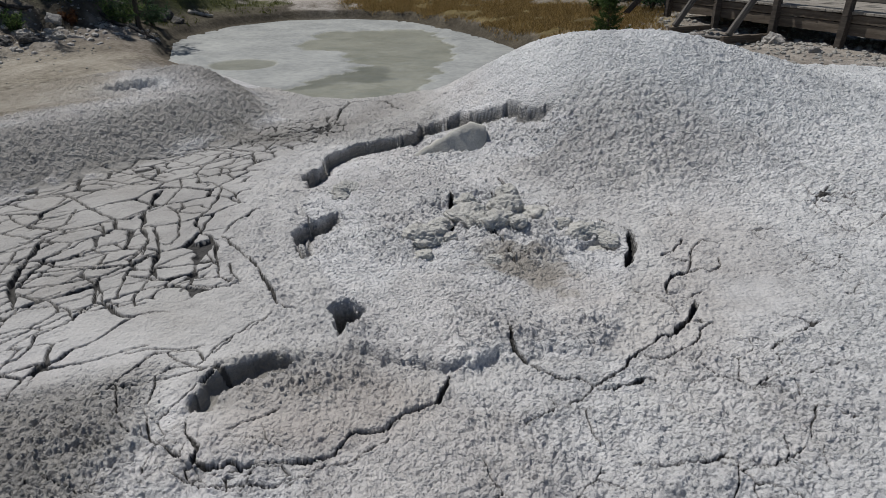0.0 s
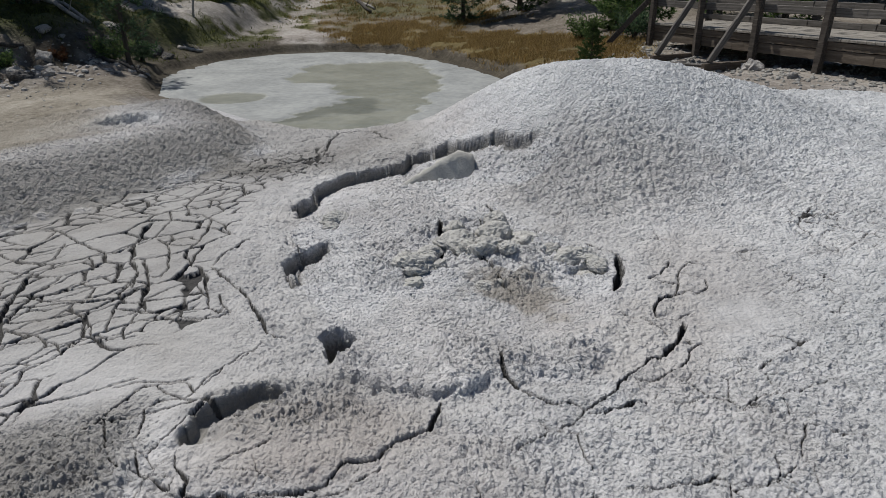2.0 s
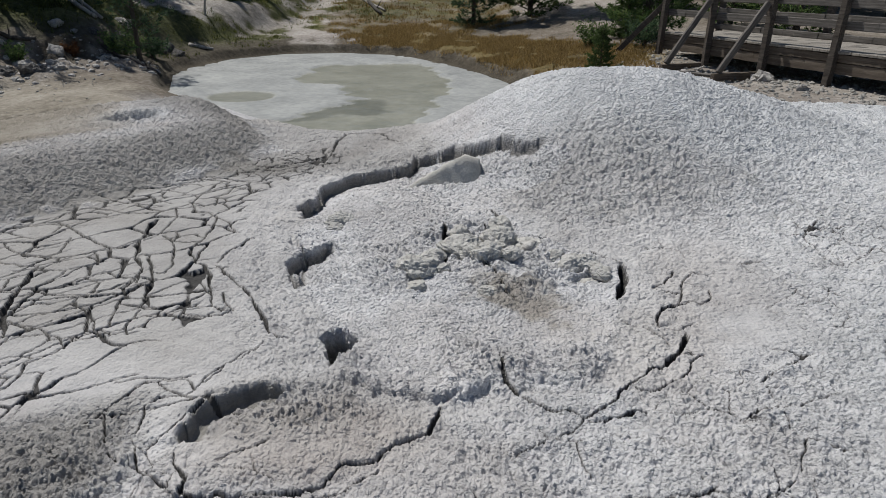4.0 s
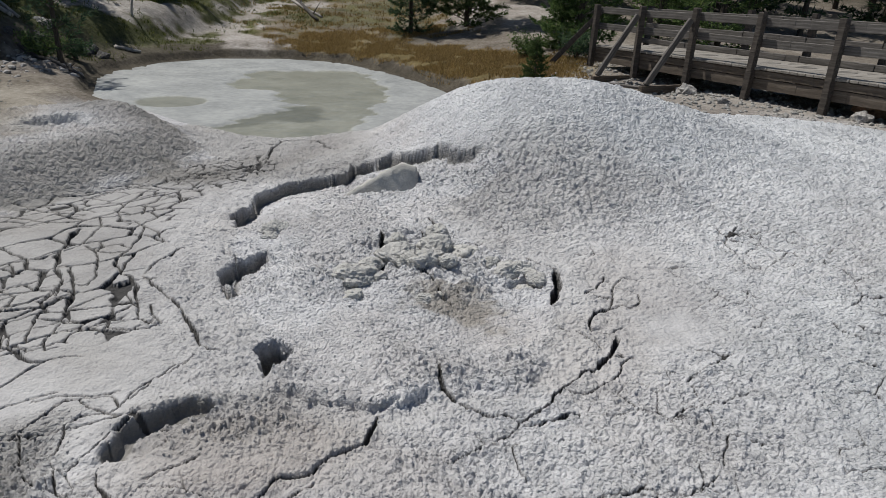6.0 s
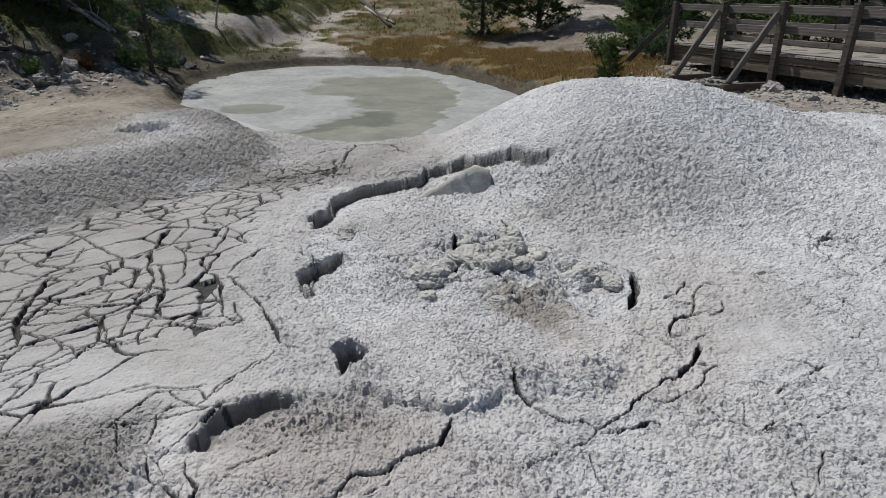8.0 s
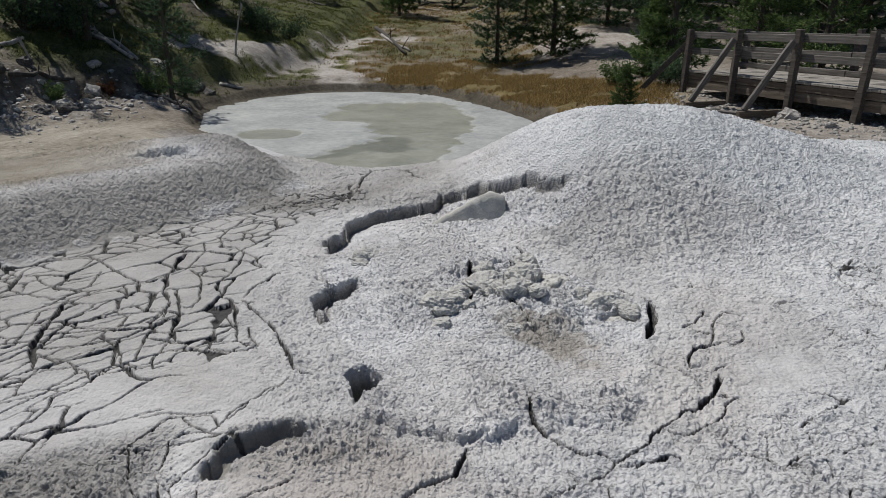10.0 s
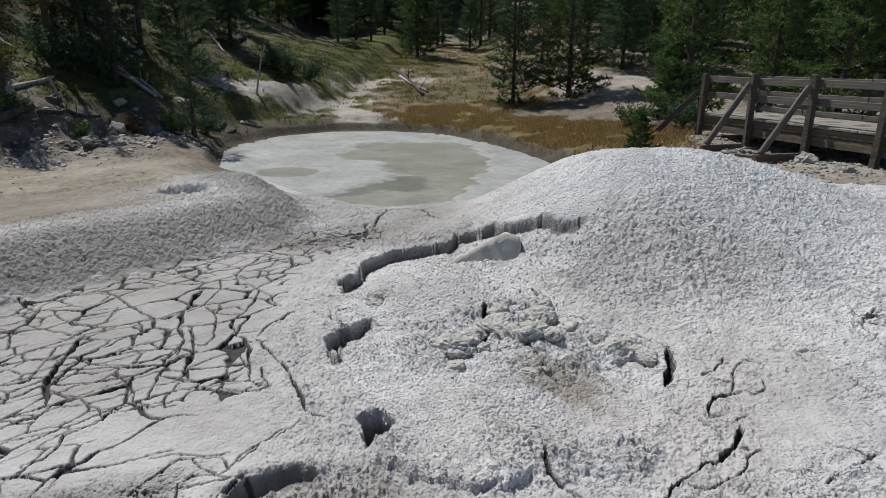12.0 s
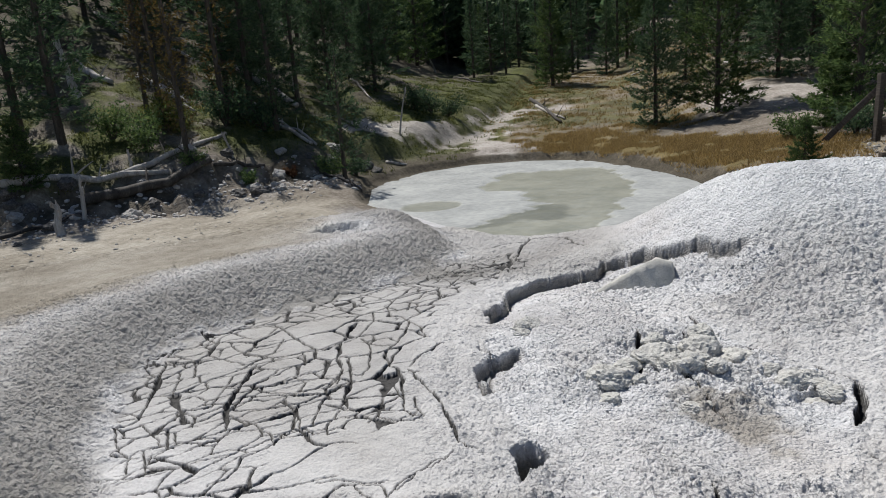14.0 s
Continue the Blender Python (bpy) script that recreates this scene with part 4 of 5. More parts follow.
green_m = np.maximum(green_m, 0.9 * sstep(0.05, 0.3, shore) * sstep(-1.6, -0.6, hill + 2 * n2) * sstep(17, 18.5, gy))
green_m = np.maximum(green_m, 0.6 * meadow * sstep(-0.05, 0.12, n1))
duff_m = np.maximum(sstep(2.5, 7, hill + 5 * n1) * 0.85 * sstep(0.14, -0.06, n2), sstep(32, 50, np.hypot(gx, gy) + 10 * n1) * sstep(8, 14, np.abs(gx + 1.5)))
duff_m = np.maximum(duff_m, 0.85 * sstep(0.42, 0.15, shore + 0.5 * n2) * sstep(13.5, 15, gy) * sstep(-0.45, -0.3, shore))
duff_m = np.maximum(duff_m, 0.85 * np.exp(-((hill - 0.5) / 0.9) ** 2) * sstep(-0.12, 0.06, n2 + 0.4 * n1) * sstep(19, 17, gy))
duff_m = np.maximum(duff_m, sstep(66, 80, np.hypot(gx, gy)))
wash_d = np.minimum(to_line(gx, gy, [(-8.3, 22.7), (-6.5, 23.5), (-5.5, 24.6), (-4.0, 25.9), (-2.9, 24.0), (-2.4, 22.4)])[0],
                    to_line(gx, gy, [(-3.6, 26.5), (-3.6, 30.5), (-3.0, 33.4), (-0.6, 33.8)])[0] + 0.1)
wash_m = 0.9 * sstep(0.95, 0.45, wash_d + 2.4 * n2)
gravel_m = sstep(4.6, 5.6, gx + 0.2 * (gy - 9)) * sstep(16.5, 14.5, gy)
clearing = sstep(1.1, 0.75, np.hypot((gx - 7.2) / 3.0, (gy - 27) / 3.4) + 1.2 * n2)
pale_m = np.clip(np.maximum.reduce([wash_m, 0.4 * gravel_m, 0.7 * clearing * sstep(-0.2, 0.1, n2 + n1), 0.5 * sstep(0.0, 0.2, n2) * sstep(1.4, 0.4, np.abs(hill + 0.3)) * sstep(18, 16, gy)]), 0, 1)
clear = 1 - np.maximum(wash_m, clearing)
duff_m = np.maximum(duff_m, 0.7 * sstep(1.7, 0.5, shore + 1.2 * n2) * sstep(-2.4, -3.4, gx) * sstep(16, 17.5, gy) * clear)
gold_m, green_m, duff_m = gold_m * clear, green_m * clear, duff_m * (1 - clearing)
bank_mud = sstep(1.6, 0.6, shore) * sstep(13.6, 12.0, gy)
tan_m = tan_m * (1 - bank_mud)
grey_m = np.maximum(sstep(7.5, 5.5, np.abs(gx - 1.0) + 3 * n1) * sstep(-7, -4, gy + 4 * n1) * sstep(10, 8, gy) * (1 - tan_m), bank_mud)
sheet("ground", gx, gy, wz, GROUND, [("grey", grey_m), ("tan", tan_m), ("gold", gold_m), ("green", green_m * (1 - duff_m)), ("duff", duff_m), ("pale", pale_m)],
      label="pale mineral soil and grassy forest floor rising to a wooded hillside", category="ground")


def ground_z(x, y):
    """Height of the ground sheet, from its grid."""
    i = min(max(int(np.searchsorted(wx, x)) - 1, 0), len(wx) - 2)
    j = min(max(int(np.searchsorted(wy, y)) - 1, 0), len(wy) - 2)
    u, v = (x - wx[i]) / (wx[i + 1] - wx[i]), (y - wy[j]) / (wy[j + 1] - wy[j])
    return float((wz[j, i] * (1 - u) + wz[j, i + 1] * u) * (1 - v) + (wz[j + 1, i] * (1 - u) + wz[j + 1, i + 1] * u) * v)


# ---- mud pool ----
px = spaced([(-7.2, 0.06), (4.6, 0.06)])
py = spaced([(9.9, 0.05), (15, 0.08), (24, 0.1)])
gx, gy = np.meshgrid(px, py)
ux, uy = gx + 0.9 * fbm(gx, gy, 0.9, 5, 41), gy + 1.7 * fbm(gx, gy, 0.8, 5, 47)
streak = fbm(gx * 0.5, gy * 1.6, 1.1, 4, 43)
shape = within(ux, uy, WET) + 0.9 * streak + 0.5 * fbm(gx * 0.7, gy * 2.2, 1.6, 4, 45)
wet_m = sstep(-0.04, 0.04, shape)
deep_m = sstep(-0.10, 0.10, within(ux, uy, DEEP) + 0.35 * streak) * wet_m
dome = np.hypot((gx - DOME[0]) / 0.72, (gy - DOME[1]) / 0.7)
wet_m = np.maximum(wet_m, 0.9 * sstep(1.0, 0.93, dome))
deep_m = np.maximum(deep_m, 0.55 * sstep(1.0, 0.9, dome))
crease = sstep(0.035, 0.0, np.abs(fbm(ux, uy * 1.6, 0.55, 4, 49))) * (1 - wet_m) * sstep(15.5, 18, gy)
pz = POOL_Z + 0.012 * fbm(gx, gy, 1.2, 4, 51) + 0.022 * (1 - wet_m) - 0.03 * crease - 0.03 * np.exp(-(shape / 0.05) ** 2) + 0.03 * np.exp(-dome ** 2)
pz = pz + 0.14 * np.exp(-((gx - BLISTER[0]) / 0.33) ** 2 - ((gy - BLISTER[1]) / 0.35) ** 2) + 0.02 * sstep(0.4, 0.0, bank_distance(gx, gy) + 0.4) * fbm(gx, gy, 3, 3, 53)
sheet("mud_pool", gx, gy, pz, POOL, [("skin", 1 - wet_m), ("deep", deep_m)], label="shallow pool of glossy grey mud with paler drying skin", category="mud pool")

# ---- helpers for things ----
def part(name, bm, material, parent=None, label="", smooth=False):
    me = bpy.data.meshes.new(name)
    bm.to_mesh(me)
    bm.free()
    me.materials.append(material)
    if smooth:
        me.polygons.foreach_set("use_smooth", np.ones(len(me.polygons), bool))
    ob = new(name, me)
    ob.parent = parent
    return tagged(ob, label)


def raw(name, verts, faces, material, parent=None, label=""):
    me = bpy.data.meshes.new(name)
    me.from_pydata(verts, [], faces)
    me.materials.append(material)
    ob = new(name, me)
    ob.parent = parent
    return tagged(ob, label)


def empty(name, m=None):
    ob = new(name)
    ob.empty_display_size = 0.2
    if m is not None:
        ob.matrix_basis = m
    return ob


def timber(size, wear=0.004, seed=0, bevel=0.008, cuts=4):
    """A beam along x of the given size, centred, with soft worn edges."""
    rnd = random.Random(seed)
    bm = bmesh.new()
    bmesh.ops.create_cube(bm, size=1, matrix=Matrix.Diagonal((*size, 1)))
    long = [e for e in bm.edges if abs((e.verts[0].co - e.verts[1].co).x) > size[0] * 0.9]
    bmesh.ops.subdivide_edges(bm, edges=long, cuts=cuts)
    bmesh.ops.bevel(bm, geom=bm.edges[:], offset=bevel, segments=1, affect="EDGES", clamp_overlap=True)
    for v in bm.verts:
        v.co += Vector((rnd.uniform(-1, 1), rnd.uniform(-1, 1), rnd.uniform(-1, 1))) * wear
    return bm


def tube(points, radii, sides=7, rough=0.0, seed=0, bm=None):
    """A closed tapered tube along points."""
    rnd = random.Random(seed)
    bm = bm or bmesh.new()
    rings = []
    pts = [Vector(p) for p in points]
    for i, p in enumerate(pts):
        way = (pts[min(i + 1, len(pts) - 1)] - pts[max(i - 1, 0)]).normalized()
        side = way.orthogonal().normalized()
        if abs(way.z) < 0.8:
            side = way.cross(Vector((0, 0, 1))).normalized()
        up = side.cross(way)
        ring = []
        for k in range(sides):
            a = 2 * math.pi * k / sides
            r = radii[i] * (1 + rough * rnd.uniform(-1, 1))
            ring.append(bm.verts.new(p + (side * math.cos(a) + up * math.sin(a)) * r))
        rings.append(ring)
    for a, b in zip(rings, rings[1:]):
        for k in range(sides):
            bm.faces.new((a[k], a[(k + 1) % sides], b[(k + 1) % sides], b[k]))
    bm.faces.new(rings[0][::-1])
    bm.faces.new(rings[-1])
    return bm

# ---- boardwalk ----
BW_A, BW_WAY = Vector((6.78, 13.9, 0)), Vector((-0.3, 0.954, 0)).normalized()
BW_OUT = Vector((BW_WAY.y, -BW_WAY.x, 0))        # away from the pool
DECK_Z, RAIL_Z, PITCH = 1.2, 2.1, 1.53


def bw(s, o, z):
    p = BW_A + BW_WAY * s + BW_OUT * o
    return Vector((p.x, p.y, z))


def beam_between(name, a, b, w, h, material, parent, seed=0, label="", roll=0.0):
    d = b - a
    bm = timber((d.length, w, h), 0.005, seed)
    x = d.normalized()
    y = Vector((0, 0, 1)).cross(x)
    y = y.normalized() if y.length > 1e-4 else Vector((0, 1, 0))
    zax = x.cross(y)
    m = Matrix((x, y, zax)).transposed().to_4x4()
    ob = part(name, bm, material, parent, label)
    ob.matrix_basis = Matrix.Translation((a + b) / 2) @ m
    return ob


walkway = tagged(empty("boardwalk"), "raised weathered timber boardwalk with post and rail fence", "boardwalk")
S0, S1 = -7 * PITCH, 1.0 * PITCH
for row, off, inner in ((0, 0.0, 1), (1, 2.15, -1)):
    for k in range(-7, 2):
        s = k * PITCH + (0.45 if row else 0)
        foot = bw(s, off, 0)
        zg = ground_z(foot.x, foot.y) - 0.15
        tilt = 0.03 * math.sin(k * 2.3 + row)
        beam_between("post", bw(s + tilt, off, zg), bw(s, off, RAIL_Z + 0.06 + 0.02 * math.sin(k * 5)), 0.12, 0.12, POST, walkway, 100 + k + 30 * row)
        if k < 1:
            o = off + 0.11 * inner
            for z, h, mat in ((RAIL_Z - 0.09, 0.14, RAILWOOD), (RAIL_Z - 0.45, 0.14, RAILWOOD)):
                beam_between("rail", bw(s + 0.008, o, z), bw(s + PITCH - 0.008, o, z + 0.01 * math.sin(k * 3 + z)), 0.06, h, mat, walkway, 200 + k + 30 * row)
            beam_between("edge_beam", bw(s + 0.008, o, DECK_Z - 0.10), bw(s + PITCH - 0.008, o, DECK_Z - 0.10), 0.09, 0.13, BEAM, walkway, 300 + k + 30 * row)
            beam_between("stringer", bw(s + 0.008, o + 0.03 * inner, DECK_Z - 0.27), bw(s + PITCH - 0.008, o + 0.03 * inner, DECK_Z - 0.27), 0.12, 0.19, BEAM, walkway, 330 + k + 30 * row)
            if row:
                beam_between("kick_rail", bw(s + 0.008, o - 0.05, DECK_Z + 0.09), bw(s + PITCH - 0.008, o - 0.05, DECK_Z + 0.09), 0.12, 0.12, RAILWOOD, walkway, 350 + k)
for k, s in enumerate(np.arange(S0, S1, 0.155)):
    beam_between("deck_plank", bw(s, 0.03, DECK_Z), bw(s, 2.09, DECK_Z), 0.147, 0.045, PLANK, walkway, 400 + k % 5)
for k in (-1, 0):
    beam_between("brace", bw(k * PITCH + 0.02, -0.1, RAIL_Z - 0.14), bw(k * PITCH + 0.12, -0.95, DECK_Z - 0.52), 0.07, 0.12, RAILWOOD, walkway, 500 + k)
    beam_between("outrigger", bw(k * PITCH + 0.1, -1.1, DECK_Z - 0.60), bw(k * PITCH + 0.1, 0.5, DECK_Z - 0.60), 0.10, 0.14, BEAM, walkway, 520 + k)
beam_between("brace", bw(PITCH, 0.1, RAIL_Z - 0.14), bw(PITCH + 0.9, -0.55, DECK_Z - 0.5), 0.07, 0.12, POST, walkway, 531)
fallen = tagged(empty("loose_plank"), "weathered loose plank lying on gravel under the boardwalk", "plank")
for a, b in (((5.9, 13.3), (6.75, 12.35)),):
    beam_between("board", Vector((*a, ground_z(*a) + 0.10)), Vector((*b, ground_z(*b) + 0.06)), 0.16, 0.05, RAILWOOD, fallen, 540)


# ---- slumped mud block under the back rim ----
def mud_slab():
    outline = [(-0.05, 7.06, -0.06), (0.5, 6.98, -0.06), (1.0, 6.96, -0.04), (0.98, 7.14, 0.36), (0.8, 7.17, 0.40), (0.6, 7.15, 0.31), (0.28, 7.1, 0.13)]
    bm = bmesh.new()
    front = bm.faces.new([bm.verts.new(p) for p in outline])
    back = bmesh.ops.extrude_face_region(bm, geom=[front])
    for v in back["geom"]:
        if isinstance(v, bmesh.types.BMVert):
            v.co += Vector((0.03, 0.22, -0.05))
    bmesh.ops.triangulate(bm, faces=bm.faces[:])
    bmesh.ops.subdivide_edges(bm, edges=bm.edges[:], cuts=5, use_grid_fill=True)
    bmesh.ops.triangulate(bm, faces=bm.faces[:])
    bmesh.ops.smooth_vert(bm, verts=bm.verts[:], factor=0.2, use_axis_x=True, use_axis_y=True, use_axis_z=True)
    bmesh.ops.recalc_face_normals(bm, faces=bm.faces[:])
    for v in bm.verts:
        top = 0.5 + 0.5 * max(0.0, v.normal.z)
        v.co += v.normal * (0.018 * noise.noise(v.co * 9) + 0.014 * top * noise.noise(v.co * 30))
    return tagged(part("mud_slab", bm, SLAB_MUD, None, smooth=True), "smooth slumped block of grey mud under the pot rim", "mud block")


CLOD_MUD = simple("crumbly_mud", (0.37, 0.36, 0.335), (0.50, 0.49, 0.46), (0.61, 0.60, 0.57), 9, rough=0.92, bump_d=0.03, bump_scale=45)
SLAB_MUD = simple("slumped_mud", (0.36, 0.35, 0.32), (0.45, 0.44, 0.405), (0.53, 0.52, 0.485), 5, rough=0.85, bump_d=0.01, bump_scale=40)
mud_slab()

# ---- trees ----
def conifer(h, base, radius, seed, needles, whorl=0.26, per=5, step=0.14, blades=5, blade=0.15, thin=1.0, fat=1.0):
    """A pine: tapered trunk, whorls of limbs, needle tufts along each limb. Returns the thing at the origin."""
    rnd = np.random.RandomState(seed)
    top = empty("pine_tree")
    bend = rnd.uniform(-0.02, 0.02, 2)
    zs = np.linspace(0, h, 9)
    r0 = 0.011 * h + 0.03
    stem = tube([(bend[0] * z * z / h, bend[1] * z * z / h, z - 0.1) for z in zs], [r0 * (1 - 0.93 * z / h) + 0.008 for z in zs], 7, 0.08, seed)
    lv, lf, nv = [], [], []
    z = base * h
    while z < h - 0.1:
        u = (z - base * h) / (h - base * h)
        reach = radius * ((1 - u) ** 0.95) * (0.7 + 0.3 * min(1, u * 6)) * (0.85 + 0.3 * rnd.rand()) + 0.10
        turn = rnd.uniform(0, 6.28)
        for k in range(per):
            if rnd.rand() < 0.12:
                continue
            a = turn + 6.283 * k / per + rnd.uniform(-0.4, 0.4)
            length = reach * rnd.uniform(0.45, 1.2)
            rise = rnd.uniform(-0.2, 0.3) + 0.6 * u
            o = np.array([bend[0] * z * z / h, bend[1] * z * z / h, z + rnd.uniform(-0.08, 0.08)])
            d = np.array([math.cos(a) * math.cos(rise), math.sin(a) * math.cos(rise), math.sin(rise)])
            side = np.array([-d[1], d[0], 0]) / (math.hypot(d[0], d[1]) + 1e-6)
            tip = o + d * length + np.array([0, 0, 0.2 * length])
            w = 0.006 + 0.008 * length
            n = len(lv)
            lv += [tuple(o + side * w), tuple(o - side * w), tuple(o + np.array([0, 0, 1.6 * w])), tuple(tip)]
            lf += [(n, n + 1, n + 3), (n + 1, n + 2, n + 3), (n + 2, n, n + 3)]
            count = max(2, int(length / step))
            for q in np.linspace(0.38, 1.0, count):
                for s in ((0,) if q > 0.93 else (-1, 1)):
                    if rnd.rand() > thin:
                        continue
                    off = s * (1 - q) * length * 0.55 * rnd.uniform(0.3, 1.0) + s * 0.04
                    c = o + (tip - o) * q + side * off + np.array([0, 0, rnd.uniform(-0.05, 0.05) - 0.06 * abs(off)])
                    lead = d + side * s * 0.8
                    for _ in range(blades):
                        e = lead + rnd.normal(0, 0.65, 3) + np.array([0, 0, 0.25])
                        e = e / np.linalg.norm(e)
                        f = np.cross(e, rnd.normal(0, 1, 3))
                        f = f / (np.linalg.norm(f) + 1e-6) * blade * rnd.uniform(0.06, 0.13) * fat
                        ln = blade * rnd.uniform(0.7, 1.3)
                        nv += [c - f, c + f, c + e * ln]
        z += 1.3 * whorl * rnd.uniform(0.6, 1.4) * (1 - 0.35 * u)
    made = [stem.verts.new(v) for v in lv]
    for f in lf:
        stem.faces.new([made[i] for i in f])
    part("trunk", stem, BARK, top)
    nv = [tuple(v) for v in nv]
    raw("crown", nv, [(i, i + 1, i + 2) for i in range(0, len(nv), 3)], needles, top)
    return top


PINE_LABELS = {"dark": "tall dark green pine rising out of the forest floor", "young": "young bright green pine branched down to the ground",
               "rust": "thin pine with browning needles on the slope", "small": "small bushy green pine sapling"}
MODELS = []
for k, (h, base, rad, kind, mat, kw) in enumerate([
        (9.0, 0.005, 2.1, "dark", NEEDLES, dict(per=7, whorl=0.26, step=0.15, blades=8, blade=0.2, fat=1.2)),
        (8.0, 0.005, 2.1, "young", NEEDLES_LIT, dict(per=7, whorl=0.26, step=0.15, blades=8, blade=0.2, fat=1.2)),
        (11.0, 0.07, 1.8, "dark", NEEDLES, dict(whorl=0.33, step=0.19, blades=6, blade=0.24, fat=1.2)),
        (3.2, 0.01, 1.35, "small", NEEDLES_LIT, dict(whorl=0.15, step=0.10, blades=9, blade=0.15, per=7, fat=1.5)),
        (9.0, 0.15, 1.3, "rust", NEEDLES_RUST, dict(thin=0.55, per=4, step=0.17, blade=0.2, blades=6)),
        (12.0, 0.06, 2.0, "dark", NEEDLES, dict(whorl=0.42, step=0.27, blades=6, blade=0.36, fat=1.2)),
        (13.0, 0.1, 1.9, "dark", NEEDLES, dict(whorl=0.45, step=0.28, blades=6, blade=0.38, fat=1.2)),
        (10.0, 0.02, 2.4, "young", NEEDLES_LIT, dict(whorl=0.28, step=0.18, blades=8, blade=0.24, per=6, fat=1.2)),
        (5.0, 0.06, 1.5, "young", NEEDLES, dict(whorl=0.26, step=0.13, blades=7, blade=0.19, per=5, thin=0.55)),
        (9.0, 0.18, 1.7, "dark", NEEDLES, dict(whorl=0.30, step=0.16, blades=8, blade=0.22, per=6, thin=0.95))]):
    MODELS.append((h, kind, conifer(h, base, rad, 11 + k, mat, **kw)))

USED = set()


def plant(model, x, y, height=None, group="pines round the mud pots", turn=None):
    h, kind, ob = MODELS[model]
    s = (height or h) / h
    t = turn if turn is not None else (x * 37.7 + y * 91.3) % 360
    m = pose(x, y, ground_z(x, y) - 0.05, 0, 0, t)
    if model in USED:
        ob = copy_thing(ob, m)
    USED.add(model)
    ob.matrix_basis = m @ Matrix.Diagonal((s, s, s, 1))
    return tagged(ob, PINE_LABELS[kind], "pine tree", group)


def shrub(x, y, size, material, label, seed, blades=900):
    """A low bush: stems and a ragged dome of small leaf blades."""
    rnd = np.random.RandomState(seed)
    top = tagged(empty("shrub", pose(x, y, ground_z(x, y) - 0.02)), label, "shrub")
    bm = bmesh.new()
    tips = []
    for k in range(9):
        a, r = rnd.uniform(0, 6.28), rnd.uniform(0.2, 1.0) * size
        tip = (math.cos(a) * r, math.sin(a) * r, size * rnd.uniform(0.5, 1.1))
        tube([(0, 0, 0), (tip[0] * 0.4, tip[1] * 0.4, tip[2] * 0.6), tip], [0.02 * size + 0.006, 0.012 * size + 0.004, 0.003], 4, 0.1, seed + k, bm)
        tips.append(np.array(tip))
    part("stem", bm, BARK, top)
    nv = []
    for _ in range(blades):
        c = tips[rnd.randint(9)] * rnd.uniform(0.35, 1.1) + rnd.normal(0, 0.13 * size, 3)
        c[2] = max(c[2], 0.02)
        e, f = rnd.normal(0, 1, 3), rnd.normal(0, 1, 3)
        e[2] = abs(e[2])
        e *= 0.15 * size ** 0.5 * 0.6 / np.linalg.norm(e)
        f *= 0.035 * size ** 0.5 / np.linalg.norm(f)
        nv += [tuple(c - f), tuple(c + f), tuple(c + e)]
    raw("foliage", nv, [(i, i + 1, i + 2) for i in range(0, len(nv), 3)], material, top)
    return top

# ---- forest behind and on both sides ----
def hill_side(x, y):
    return float(signed(np.array([float(x)]), np.array([float(y)]), HILL_FOOT)[0])


def below_gap(x, y):
    """Tallest tree that stays under the low saddle of the skyline."""
    return max(3.0, 2.3 + math.hypot(x, y) * 0.222 - ground_z(x, y))


rng = random.Random(5)
stand = []


def room(x, y, gap):
    if any((x - a) ** 2 + (y - b) ** 2 < gap * gap for a, b in stand):
        return False
    stand.append((x, y))
    return True


tries = 0
while len(stand) < 170 and tries < 4000:
    tries += 1
    a, r = rng.uniform(-52, 50), rng.uniform(24, 66)
    x, y = r * math.sin(radians(a)), r * math.cos(radians(a))
    hs = hill_side(x, y)
    west = hs > (10.0 if y < 24 else 10.5) and r > 22
    back = hs <= 7.5 and y > 47 + 4 * math.sin(x)
    east = x > 5.5 and y > 33 - 0.9 * max(0, x - 7) and y > 17 and x > 8 - 0.25 * (y - 33)
    if (west or back or east) and room(x, y, 1.7 + 0.012 * r):
        near = r < 36
        notch = 2.5 < a < 9.5 and r > 40
        model = rng.choice((0, 2, 2, 5, 7)) if near and not west else (rng.choice((2, 5, 6)) if near else rng.choice((5, 6, 5, 6, 7)))
        plant(model, x, y, (below_gap(x, y) - rng.uniform(0, 1.5)) if notch else (rng.uniform(6.0, 9.0) if back else rng.uniform(8.0, 13.0)), "forest pines")


